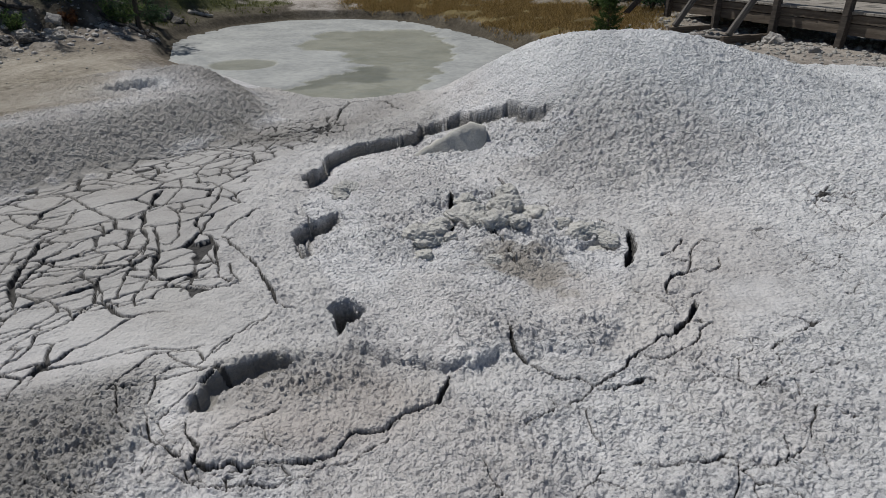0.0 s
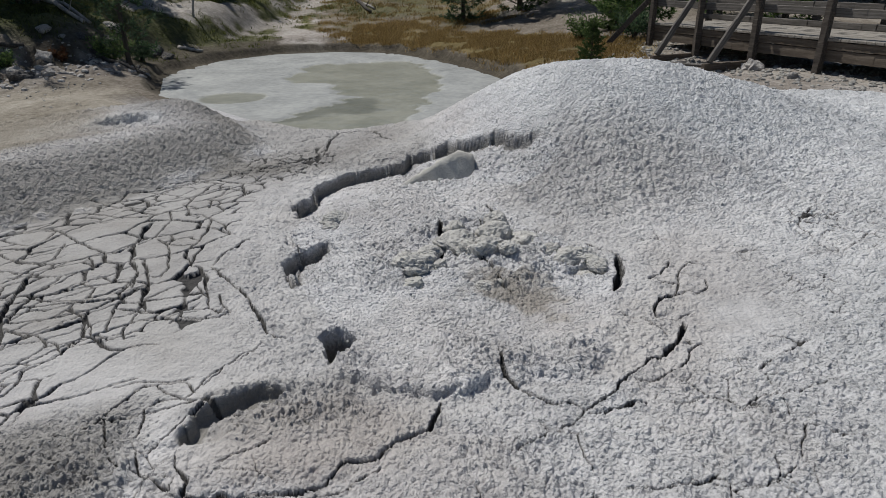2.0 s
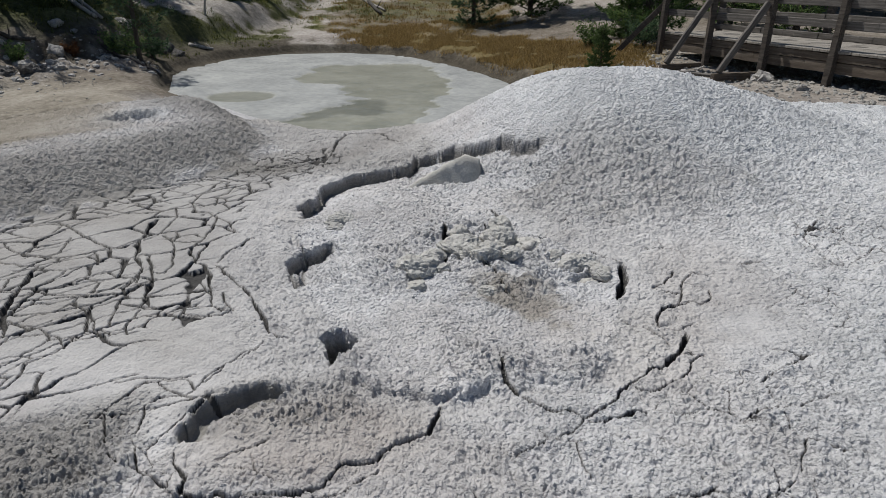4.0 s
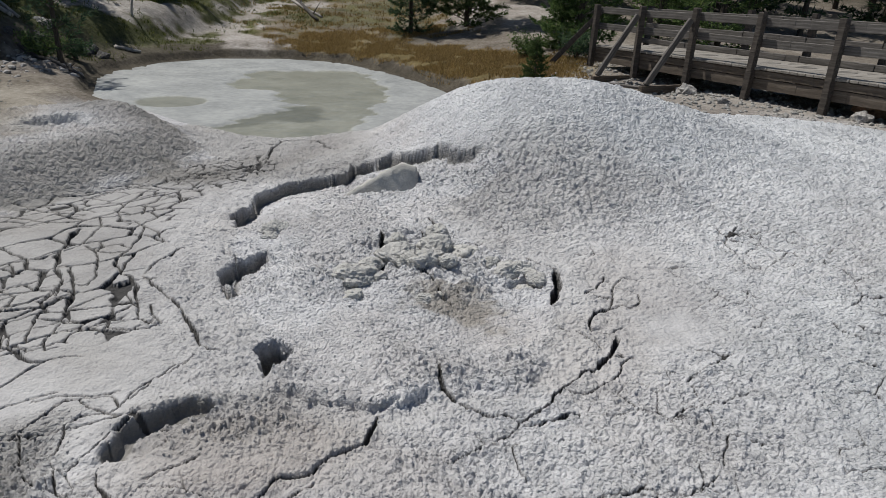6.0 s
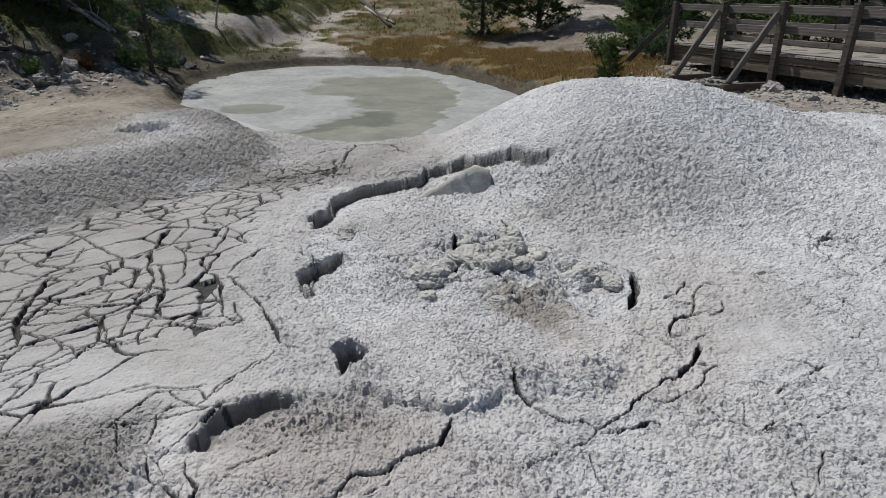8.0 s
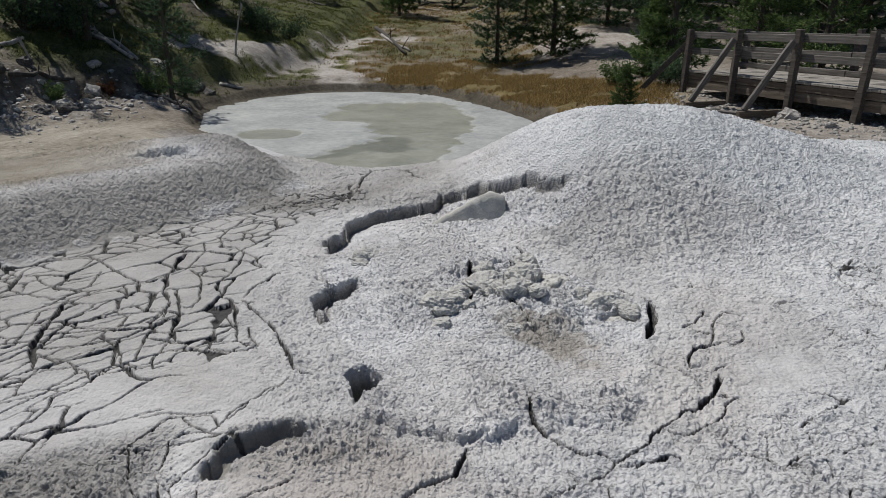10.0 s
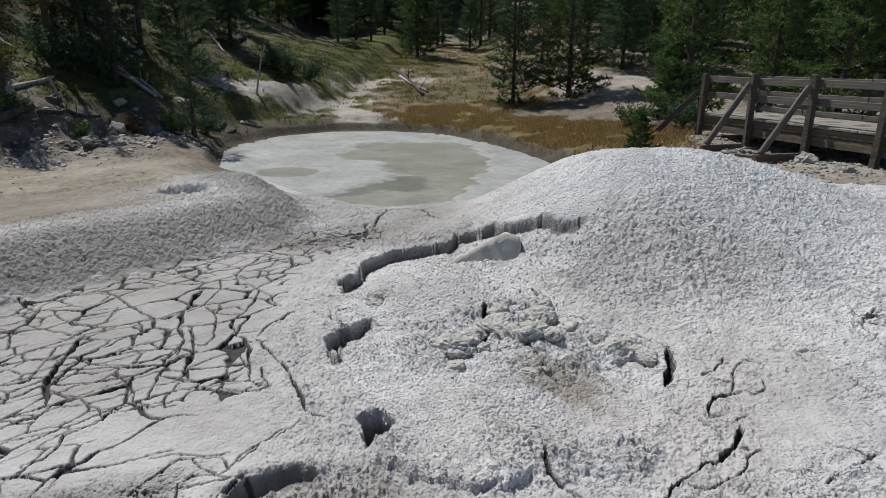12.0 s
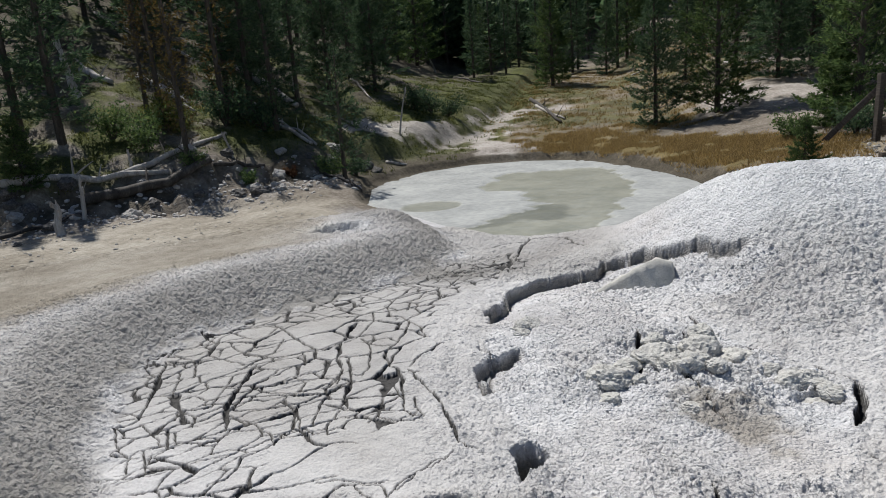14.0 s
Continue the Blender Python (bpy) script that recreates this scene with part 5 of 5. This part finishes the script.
def far_forest(count):
    """Wooded hill in the distance: ragged conifers of blades."""
    rnd = np.random.RandomState(4)
    verts, faces = [], []
    for _ in range(count):
        a, r = rnd.uniform(-0.95, 0.9), 66 + 110 * rnd.rand() ** 1.3
        x, y = r * math.sin(a), r * math.cos(a)
        z0, h = ground_z(x, y) - 0.3, rnd.uniform(7, 12)
        if 0.04 < a < 0.165:
            h = max(2.5, min(h, below_gap(x, y) - rnd.uniform(0, 3)))
        wide = rnd.uniform(1.5, 2.4)
        for k in range(64):
            u = (k + rnd.rand()) / 64
            t = rnd.uniform(0, 6.28)
            w = wide * (1 - u) ** 0.8 * rnd.uniform(0.45, 1.2) + 0.12
            c, q = math.cos(t), math.sin(t)
            z = z0 + h * (0.08 + 0.9 * u)
            b = 0.25 * w + 0.12
            n = len(verts)
            verts += [(x + c * w * 0.15, y + q * w * 0.15, z), (x + c * w * 0.7 - q * b, y + q * w * 0.7 + c * b, z + 0.1),
                      (x + c * w, y + q * w, z + 0.3), (x + c * w * 0.7 + q * b, y + q * w * 0.7 - c * b, z - 0.35)]
            faces.append((n, n + 1, n + 2, n + 3))
        n = len(verts)
        verts += [(x - 0.12, y, z0), (x + 0.12, y, z0), (x, y, z0 + h)]
        faces.append((n, n + 1, n + 2))
    tagged(raw("distant_forest", verts, faces, NEEDLES), "dense dark green conifer forest on a far hillside", "forest", kind="stuff")


far_forest(1500)

# ---- deadwood and stones: builders ----
def fallen_log(way, r0, r1, material, label):
    """A fallen trunk along points in plan, resting on the ground, with a few broken limbs."""
    rnd = random.Random(int(1000 * abs(way[0][0]) + 77 * abs(way[0][1])))
    pts = []
    n = 9
    for i in range(n):
        u = i / (n - 1) * (len(way) - 1)
        k = min(int(u), len(way) - 2)
        x = way[k][0] + (way[k + 1][0] - way[k][0]) * (u - k) + rnd.uniform(-0.03, 0.03)
        y = way[k][1] + (way[k + 1][1] - way[k][1]) * (u - k) + rnd.uniform(-0.03, 0.03)
        pts.append(Vector((x, y, ground_z(x, y))))
    if material is DEADWOOD and way[0][1] > 17:
        r0, r1 = 1.25 * r0, 1.25 * r1
    a, b = pts[0].z, pts[-1].z
    for i, p in enumerate(pts):
        line = a + (b - a) * i / (n - 1)
        p.z = 0.5 * p.z + 0.5 * max(p.z, line) + 0.7 * r0
    o = pts[n // 2].copy()
    radii = [r0 + (r1 - r0) * i / (n - 1) for i in range(n)]
    top = tagged(empty("fallen_log", Matrix.Translation(o)), label, "log", "fallen logs")
    part("trunk", tube([p - o for p in pts], radii, 8, 0.10, rnd.randint(0, 999)), material, top, smooth=True)
    for k in range(3):
        i = rnd.randint(2, n - 2)
        d = Vector((rnd.uniform(-1, 1), rnd.uniform(-1, 1), rnd.uniform(0.2, 1.0))).normalized()
        s = pts[i] - o
        e = s + d * r0 * rnd.uniform(3.5, 7)
        part("branch_stub", tube([s, (s + e) / 2 + Vector((0, 0, 0.02)), e], [radii[i] * 0.35, radii[i] * 0.25, radii[i] * 0.08], 5, 0.1, k), material, top)
    return top


def dead_trunk(x, y, h, lean, r, material, label):
    """A standing dead stem with a splintered top and a few bare twigs."""
    rnd = random.Random(int(1000 * abs(x) + 31 * abs(y)))
    top = tagged(empty("dead_tree", pose(x, y, ground_z(x, y) - 0.08)), label, "dead tree", "dead trees")
    n = 7
    pts = [(lean * (i / n) ** 1.4 + rnd.uniform(-0.3, 0.3) * r, rnd.uniform(-0.3, 0.3) * r, (h + 0.08) * i / n) for i in range(n + 1)]
    bm = tube(pts, [r * (1 - 0.6 * i / n) * (1.25 if i == 0 else 1) for i in range(n + 1)], 8, 0.14, rnd.randint(0, 999))
    for v in bm.verts:
        if v.co.z > h * 0.97:
            v.co.z += rnd.uniform(-0.08, 0.12) * min(1.0, h)
    part("trunk", bm, material, top)
    for k in range(4):
        u = rnd.uniform(0.45, 0.95)
        i = int(u * n)
        s = Vector(pts[i])
        d = Vector((rnd.uniform(-1, 1), rnd.uniform(-0.6, 0.6), rnd.uniform(0.1, 0.9))).normalized()
        e = s + d * h * rnd.uniform(0.1, 0.28)
        part("twig", tube([s, (s + e) / 2, e], [r * 0.3, r * 0.2, r * 0.06], 4, 0.1, k), material, top)
    return top


def stone_mesh(seed, size=(1, 1, 0.7), lumps=0.25, sub=2):
    rnd = random.Random(seed)
    bm = bmesh.new()
    bmesh.ops.create_icosphere(bm, subdivisions=sub, radius=1)
    off = Vector((rnd.uniform(0, 50), rnd.uniform(0, 50), rnd.uniform(0, 50)))
    flat = [(Vector((rnd.uniform(-1, 1), rnd.uniform(-1, 1), rnd.uniform(-0.3, 1))).normalized(), rnd.uniform(0.55, 0.85)) for _ in range(6)]
    for v in bm.verts:
        p = v.co.copy()
        for nrm, cut in flat:
            over = p.dot(nrm) - cut
            if over > 0:
                p -= nrm * over * 0.85
        p *= 1 + lumps * noise.noise(v.co * 2.2 + off) + 0.4 * lumps * noise.noise(v.co * 5 + off)
        v.co = Vector((p.x * size[0], p.y * size[1], p.z * size[2]))
    return bm


STONES = {}


def stone(x, y, size, seed, material, label, group="", name="rock", sink=0.3):
    key = (seed % 6, material.name)
    if key not in STONES:
        bm = stone_mesh(seed % 6, (1, 0.8, 0.65), 0.35, 3)
        me = bpy.data.meshes.new("rock")
        bm.to_mesh(me)
        bm.free()
        me.materials.append(material)
        STONES[key] = me
    ob = new(name, STONES[key])
    ob.matrix_basis = pose(x, y, ground_z(x, y) + size * 0.65 * (1 - 2 * sink) * 0.8, 0, 0, seed * 67 % 360) @ Matrix.Diagonal((size, size, size, 1))
    return tagged(ob, label, "rock", group)


def scatter(name, spots, lo, hi, material, label, category, seed):
    """Many small stones joined into one piece of stuff."""
    rnd = np.random.RandomState(seed)
    base = stone_mesh(seed, (1, 0.85, 0.6), 0.3, 1)
    bv = np.array([v.co[:] for v in base.verts])
    bf = np.array([[v.index for v in f.verts] for f in base.faces])
    base.free()
    verts, faces = [], []
    for k, (x, y, z) in enumerate(spots):
        s = lo + (hi - lo) * rnd.rand() ** 3
        a = rnd.uniform(0, 6.28)
        q = bv * s * rnd.uniform(0.75, 1.25, 3)
        c, sn = math.cos(a), math.sin(a)
        q = np.stack([q[:, 0] * c - q[:, 1] * sn + x, q[:, 0] * sn + q[:, 1] * c + y, q[:, 2] + z + 0.1 * s], -1)
        verts.append(q)
        faces.append(bf + k * len(bv))
    ob = raw(name, np.concatenate(verts).tolist(), np.concatenate(faces).tolist(), material)
    return tagged(ob, label, category, kind="stuff")

# ---- single trees ----
plant(1, 5.15, 25.57, 7.22)
plant(0, 3.01, 25.93, 5.98)
plant(0, 2.40, 50.94, 5.74)
plant(7, 7.00, 18.19, 6.97)
plant(3, 4.35, 13.62, 1.15)
plant(3, 6.68, 18.84, 2.38)
plant(7, 11.01, 21.32, 5.93)
plant(7, 11.65, 18.65, 7.05)
plant(0, 8.21, 29.23, 6.53)
plant(0, 5.46, 34.63, 4.97)
plant(8, -6.42, 16.84, 3.65)
plant(4, -9.86, 14.76, 4.39)
plant(4, -10.60, 18.13, 7.34)
plant(9, -10.62, 19.90, 6.91)
plant(9, -10.64, 21.67, 6.19)
plant(4, -11.50, 16.34, 5.88)
plant(9, -10.28, 22.97, 6.33)
plant(2, -10.64, 30.22, 7.77)
plant(2, -11.66, 36.08, 8.58)
plant(2, -13.86, 47.94, 10.52)
plant(2, -12.31, 64.24, 12.28)
plant(2, -6.51, 52.66, 8.84)
plant(6, -9.41, 63.84, 10.75)
plant(6, -4.91, 60.52, 9.17)
plant(5, -2.75, 60.00, 9.07)
plant(5, -0.09, 55.16, 8.33)
plant(3, -12.26, 12.02, 1.67)
# two pines added to fill and darken the shaded left edge
plant(2, -13.02, 14.20, 8.01)
plant(2, -13.95, 13.94, 8.11)
plant(4, -12.53, 17.15, 4.75)
plant(4, -10.42, 15.63, 5.50)
plant(2, -9.30, 18.90, 6.50)
plant(0, -11.90, 20.80, 7.00)
plant(2, -12.40, 23.50, 8.00)
plant(0, -9.60, 24.60, 6.50)
plant(2, -13.80, 26.50, 9.00)
plant(0, -8.90, 28.50, 6.00)
plant(0, 9.60, 26.00, 7.00)
plant(7, 12.50, 24.00, 8.00)
plant(2, 7.20, 32.00, 8.00)

# ---- deadwood ----
fallen_log([(-12.82, 11.48), (-11.63, 12.77), (-10.01, 14.11)], 0.11, 0.06, DEADWOOD, "long pale grey fallen trunk lying on bare soil")
fallen_log([(-11.13, 12.40), (-9.85, 13.75), (-9.42, 15.02)], 0.14, 0.1, DARKWOOD, "dark charred fallen trunk with a raised broken end")
fallen_log([(-10.84, 13.39), (-10.20, 15.00), (-9.99, 16.99)], 0.09, 0.05, DEADWOOD, "grey fallen trunk leaning up the bank")
fallen_log([(-11.17, 9.74), (-10.91, 10.94), (-10.94, 12.31)], 0.05, 0.03, DARKWOOD, "thin dark fallen branch on bare soil")
fallen_log([(-13.90, 24.94), (-11.64, 23.20), (-10.03, 22.22)], 0.13, 0.08, DEADWOOD, "bleached fallen trunk on the grassy slope")
fallen_log([(-10.98, 20.65), (-9.54, 19.83), (-7.75, 18.21)], 0.06, 0.03, DEADWOOD, "thin bleached fallen trunk on the grassy slope")
fallen_log([(-14.13, 19.21), (-13.09, 18.94), (-11.78, 18.18)], 0.08, 0.04, DEADWOOD, "bleached fallen trunk among dark pines")
fallen_log([(-20.65, 26.00), (-18.89, 25.01), (-17.64, 24.29)], 0.09, 0.05, DEADWOOD, "bleached fallen trunk high on the slope")
fallen_log([(-15.77, 18.66), (-15.09, 18.42), (-14.38, 18.24)], 0.1, 0.06, DEADWOOD, "short bleached log on the slope")
fallen_log([(-10.55, 30.08), (-9.24, 27.52), (-8.50, 26.39)], 0.05, 0.03, DEADWOOD, "thin bleached branch by the wash")
fallen_log([(-16.46, 24.71), (-15.44, 24.23), (-14.49, 23.82)], 0.06, 0.03, DEADWOOD, "thin bleached log under the pines")
fallen_log([(-7.35, 17.06), (-6.38, 16.24), (-5.66, 15.93)], 0.05, 0.04, DARKWOOD, "dark branch on the rubble bank")
fallen_log([(-9.30, 15.01), (-8.91, 15.48), (-8.41, 16.06)], 0.06, 0.04, DARKWOOD, "dark stick lying on the rubble")
fallen_log([(-2.56, 37.91), (-1.48, 32.79), (-0.64, 28.41)], 0.12, 0.07, DARKWOOD, "dark fallen log on the meadow bank")
fallen_log([(-2.04, 34.89), (-1.28, 31.62), (-0.48, 29.55)], 0.06, 0.04, DEADWOOD, "grey branch lying over a log")
fallen_log([(-8.77, 47.92), (-7.27, 45.18), (-5.89, 42.42)], 0.08, 0.05, DARKWOOD, "dark fallen branch in the grass")
fallen_log([(7.31, 34.90), (7.82, 33.16), (8.82, 33.67)], 0.07, 0.05, DEADWOOD, "pale fallen trunk under pines")
fallen_log([(9.00, 35.59), (9.33, 34.48), (9.36, 32.94)], 0.06, 0.04, DEADWOOD, "pale fallen branch under pines")
fallen_log([(3.76, 45.54), (4.73, 45.41), (5.66, 42.05)], 0.05, 0.03, DEADWOOD, "pale fallen branch beside young pines")
fallen_log([(-0.54, 51.98), (0.90, 56.42), (2.35, 55.28)], 0.07, 0.04, DARKWOOD, "dark fallen log at the meadow edge")
fallen_log([(-6.30, 20.53), (-5.91, 20.45), (-5.60, 20.53)], 0.05, 0.03, DEADWOOD, "grey stick on the mossy bank")
fallen_log([(-10.75, 20.15), (-9.86, 19.77), (-7.83, 18.07)], 0.07, 0.04, DEADWOOD, "thin pale fallen trunk in tree shade")
fallen_log([(-13.75, 19.25), (-12.34, 18.36), (-11.33, 17.76)], 0.06, 0.04, DEADWOOD, "bleached fallen trunk on the slope")
dead_trunk(-6.42, 23.03, 1.63, 0.36, 0.04, DEADWOOD, "slender bleached dead sapling with a bent tip")
dead_trunk(-12.42, 58.56, 2.31, -1.02, 0.1, DEADWOOD, "broken bleached dead trunk leaning on the slope")
dead_trunk(-10.91, 24.19, 0.64, -0.07, 0.06, DEADWOOD, "short pale dead stub on the slope")
dead_trunk(-14.51, 16.78, 1.59, -0.34, 0.13, DEADWOOD, "broken white dead trunk in shade")
dead_trunk(-10.93, 13.98, 0.48, -0.05, 0.05, DEADWOOD, "short grey dead stick standing by a log")
dead_trunk(-10.07, 10.47, 0.64, -0.04, 0.11, DEADWOOD, "pale splintered stump standing on bare soil")
dead_trunk(-10.64, 11.79, 0.89, 0.07, 0.06, DEADWOOD, "pale twisted dead stub")
dead_trunk(-9.22, 15.85, 0.66, -0.16, 0.025, DEADWOOD, "thin bleached forked twig")
dead_trunk(-9.28, 15.96, 0.61, -0.22, 0.025, DEADWOOD, "thin bleached forked twig")

# ---- shrubs ----
shrub(-7.77, 16.28, 0.3, SHRUB_RED, "small russet shrub on the rubble bank", 1, 900)
shrub(-9.72, 14.63, 0.5, NEEDLES_LIT, "low green seedling pine on the bank", 2, 900)
shrub(-5.92, 26.45, 1, NEEDLES, "dark green shrub on the mossy slope", 3, 1600)
shrub(-5.42, 27.49, 0.8, NEEDLES, "dark green shrub on the mossy slope", 4, 1400)
shrub(-6.84, 27.29, 0.9, NEEDLES, "dark green shrub on the mossy slope", 5, 1400)
shrub(-6.90, 17.08, 0.6, NEEDLES_LIT, "low green bush beside the pool bank", 6, 1200)
shrub(-6.43, 17.75, 0.5, NEEDLES, "low dark bush overhanging the pool bank", 7, 1200)
shrub(-8.51, 15.30, 0.4, NEEDLES_LIT, "small green tussock on the rubble bank", 8, 900)
shrub(5.43, 17.85, 0.6, NEEDLES_LIT, "low green seedling pine beside the boardwalk", 9, 1200)
shrub(6.35, 16.53, 0.7, NEEDLES, "dark low bush under the boardwalk end", 10, 1200)
shrub(-11.11, 14.88, 0.9, NEEDLES_LIT, "yellow green bush on the grassy slope", 11, 1500)
shrub(-11.25, 16.19, 0.9, GRASS_GREEN, "bright green bush on the slope", 12, 1500)
shrub(-12.26, 15.13, 0.8, NEEDLES_LIT, "yellow green bush on the grassy slope", 13, 1400)
shrub(-10.42, 17.81, 1, NEEDLES, "dark bush in pine shade", 14, 1500)
shrub(-9.55, 18.60, 1.1, NEEDLES, "dark bush in pine shade", 15, 1500)
BOULDER_AT = (7.01, 11.88)
RUST_AT = (9.05, 9.35)

# ---- stones ----
stone(BOULDER_AT[0], BOULDER_AT[1], 0.22, 2, ROCK_PALE, "white rounded boulder on gravel beside the boardwalk", sink=0.2)
stone(RUST_AT[0], RUST_AT[1], 0.45, 3, ROCK_RUST, "flat rust-brown boulder beside the boardwalk", sink=0.3)
rng = random.Random(8)
for k in range(60):
    u = rng.random()
    i = 1 + int(u * 2.2)
    (ax, ay), (bx, by) = HILL_FOOT[i], HILL_FOOT[i + 1]
    t = rng.random()
    way = Vector((bx - ax, by - ay)).normalized()
    o = rng.gauss(0.1, 0.7)
    x, y = ax + (bx - ax) * t - way.y * o, ay + (by - ay) * t + way.x * o
    if x < -13.5:
        continue
    mat, label = ((ROCK_DARK, "dark lichen-stained rock on the eroded bank"), (ROCK_PALE, "pale crumbling sinter rock on the eroded bank"))[rng.random() < 0.5]
    stone(x, y, rng.uniform(0.07, 0.27), k, mat, label, "rocks of the eroded bank", sink=0.42)
for k, (x, y, s) in enumerate([(6.1, 13.3, 0.16), (5.7, 13.6, 0.12), (7.0, 10.6, 0.13), (8.4, 8.9, 0.2), (6.3, 9.6, 0.09), (5.6, 8.3, 0.07), (7.6, 8.2, 0.1)]):
    stone(x, y, s, k + 3, ROCK_PALE, "pale stone on gravel", "stones on the gravel")

rnd = np.random.RandomState(3)
ax_, ay_ = rnd.uniform(4.2, 12.5, 14000), rnd.uniform(5.5, 16, 14000)
keep = (rnd.rand(14000) < sstep(5.0, 7.0, ax_ + 0.35 * (ay_ - 9) + 3 * fbm(ax_, ay_, 0.6, 3, 5)))
spots = [(x, y, ground_z(x, y)) for x, y in zip(ax_[keep], ay_[keep])][:6500]
scatter("gravel", spots, 0.012, 0.075, PEBBLE, "loose pale grey gravel under the boardwalk", "gravel", 1)
ax_, ay_ = rnd.uniform(-14, -4.8, 5000), rnd.uniform(8, 17, 5000)
hs = signed(ax_, ay_, HILL_FOOT)
keep = (np.abs(hs + 0.3) < 1.3 * rnd.rand(5000) ** 0.5 + 0.1) & (bank_distance(ax_, ay_) > 0.15)
spots = [(x, y, ground_z(x, y)) for x, y in zip(ax_[keep], ay_[keep])]
scatter("rubble", spots, 0.015, 0.11, ROCK_PALE, "loose pale rubble at the foot of the bank", "rubble", 2)

ax_, ay_ = rnd.uniform(-13, -4.4, 2600), rnd.uniform(4, 14.5, 2600)
keep = (signed(ax_, ay_, TERRACE_FOOT) < -1.1) & (signed(ax_, ay_, HILL_FOOT) < 0) & (rnd.rand(2600) < 0.35 + 2 * fbm(ax_, ay_, 0.9, 3, 7)) & (mud_edge(ax_, ay_) < 0)
spots = [(x, y, ground_z(x, y)) for x, y in zip(ax_[keep], ay_[keep])][:700]
scatter("pebbles", spots, 0.008, 0.05, PEBBLE, "scattered grey pebbles on the tan mineral crust", "pebbles", 5)

# ---- grass ----
def field(values, x, y):
    return values[np.clip(np.searchsorted(wy, y), 0, len(wy) - 1), np.clip(np.searchsorted(wx, x), 0, len(wx) - 1)]


def grass(name, mask, count, box, tall, material, label, seed):
    rnd = np.random.RandomState(seed)
    x, y = rnd.uniform(box[0], box[1], count), rnd.uniform(box[2], box[3], count)
    k = rnd.rand(count) < field(mask, x, y) * np.clip(0.5 + 3 * fbm(x, y, 1.3, 3, seed), 0, 1)
    x, y = x[k], y[k]
    z = land(x, y) + gully(x, y) - 0.02
    n = len(x)
    lean = np.repeat(rnd.normal(0, 0.35, (n, 2)), 4, 0) + rnd.normal(0, 0.3, (4 * n, 2))
    h = np.repeat(tall * rnd.uniform(0.5, 1.2, n), 4) * rnd.uniform(0.7, 1.1, 4 * n)
    a, w = rnd.uniform(0, 6.28, 4 * n), 0.03 * tall / 0.3 * rnd.uniform(0.6, 1.4, 4 * n)
    bx, by = np.repeat(x, 4) + rnd.normal(0, 0.06, 4 * n), np.repeat(y, 4) + rnd.normal(0, 0.06, 4 * n)
    bz = np.repeat(z, 4)
    dx_, dy_ = w * np.cos(a), w * np.sin(a)
    verts = np.stack([np.stack([bx - dx_, by - dy_, bz], -1), np.stack([bx + dx_, by + dy_, bz], -1),
                      np.stack([bx + lean[:, 0] * h, by + lean[:, 1] * h, bz + h], -1)], 1).reshape(-1, 3).tolist()
    faces = np.arange(12 * n).reshape(-1, 3).tolist()
    tagged(raw(name, verts, faces, material), label, "grass", kind="stuff")


grass("golden_grass", gold_m, 120000, (-2.5, 8.5, 13.5, 27), 0.12, GRASS_GOLD, "golden orange dry grass along the pool bank", 1)
grass("meadow_grass", gold_m, 26000, (-4, 10, 27, 55), 0.16, GRASS_GOLD, "dry yellowish meadow grass", 2)
grass("slope_grass", green_m * (1 - 0.7 * duff_m), 60000, (-17, 0, 12, 46), 0.12, GRASS_GREEN, "short green grass on the wooded slope", 3)

# ---- dried clods in the pot ----
def mud_z(x, y):
    turns, rings, z = MUD_FIELD[:3]
    return float(z[min(np.searchsorted(rings, math.hypot(x, y)), len(rings) - 1), min(np.searchsorted(turns, math.atan2(x, y)), len(turns) - 1)])


rng = random.Random(12)
CLOD_AT = [(0.17, 4.53, 0.075), (0.25, 4.95, 0.12), (0.38, 4.90, 0.09), (0.32, 5.12, 0.10), (0.10, 4.86, 0.08), (0.56, 5.28, 0.11), (0.68, 5.12, 0.10), (0.80, 5.02, 0.12),
           (0.92, 5.12, 0.08), (0.60, 5.55, 0.09), (0.82, 5.38, 0.10), (1.00, 4.96, 0.07), (1.52, 4.86, 0.11), (1.66, 4.88, 0.10), (1.40, 4.98, 0.08), (1.74, 4.70, 0.08),
           (0.86, 4.46, 0.07), (0.74, 4.40, 0.06), (-0.62, 6.02, 0.09), (-0.55, 6.16, 0.10), (-0.60, 5.9, 0.07),
           (0.60, 5.36, 0.15), (0.97, 5.42, 0.14), (1.22, 5.30, 0.12), (0.16, 4.83, 0.13), (1.64, 4.62, 0.12), (1.02, 5.72, 0.11)]
for k, (x, y, s) in enumerate(CLOD_AT):
    bm = bmesh.new()
    bmesh.ops.create_icosphere(bm, subdivisions=4, radius=1)
    s *= 1.1
    wide, tall, off = s * rng.uniform(0.9, 1.3), s * rng.uniform(0.6, 0.9), Vector((k * 3.7, k * 1.9, 0))
    for v in bm.verts:
        c = v.co + off
        r = 1 + 0.35 * noise.noise(c * 1.4) + 0.22 * abs(noise.noise(c * 3.2)) + 0.14 * noise.noise(c * 7) + 0.08 * noise.noise(c * 14)
        v.co = Vector((v.co.x * r * wide, v.co.y * r * s, v.co.z * r * tall))
    ob = part("mud_clod", bm, SLAB_MUD if k == 0 else CLOD_MUD, None)
    ob.matrix_basis = pose(x, y, mud_z(x, y) - 0.1 * s, rng.uniform(-15, 15), rng.uniform(-15, 15), rng.uniform(0, 360))
    tagged(ob, "smooth grey block of mud on the pot floor" if k == 0 else "crumbly clod of pale grey mud in the pot", "mud clod", "mud clods in the pot")
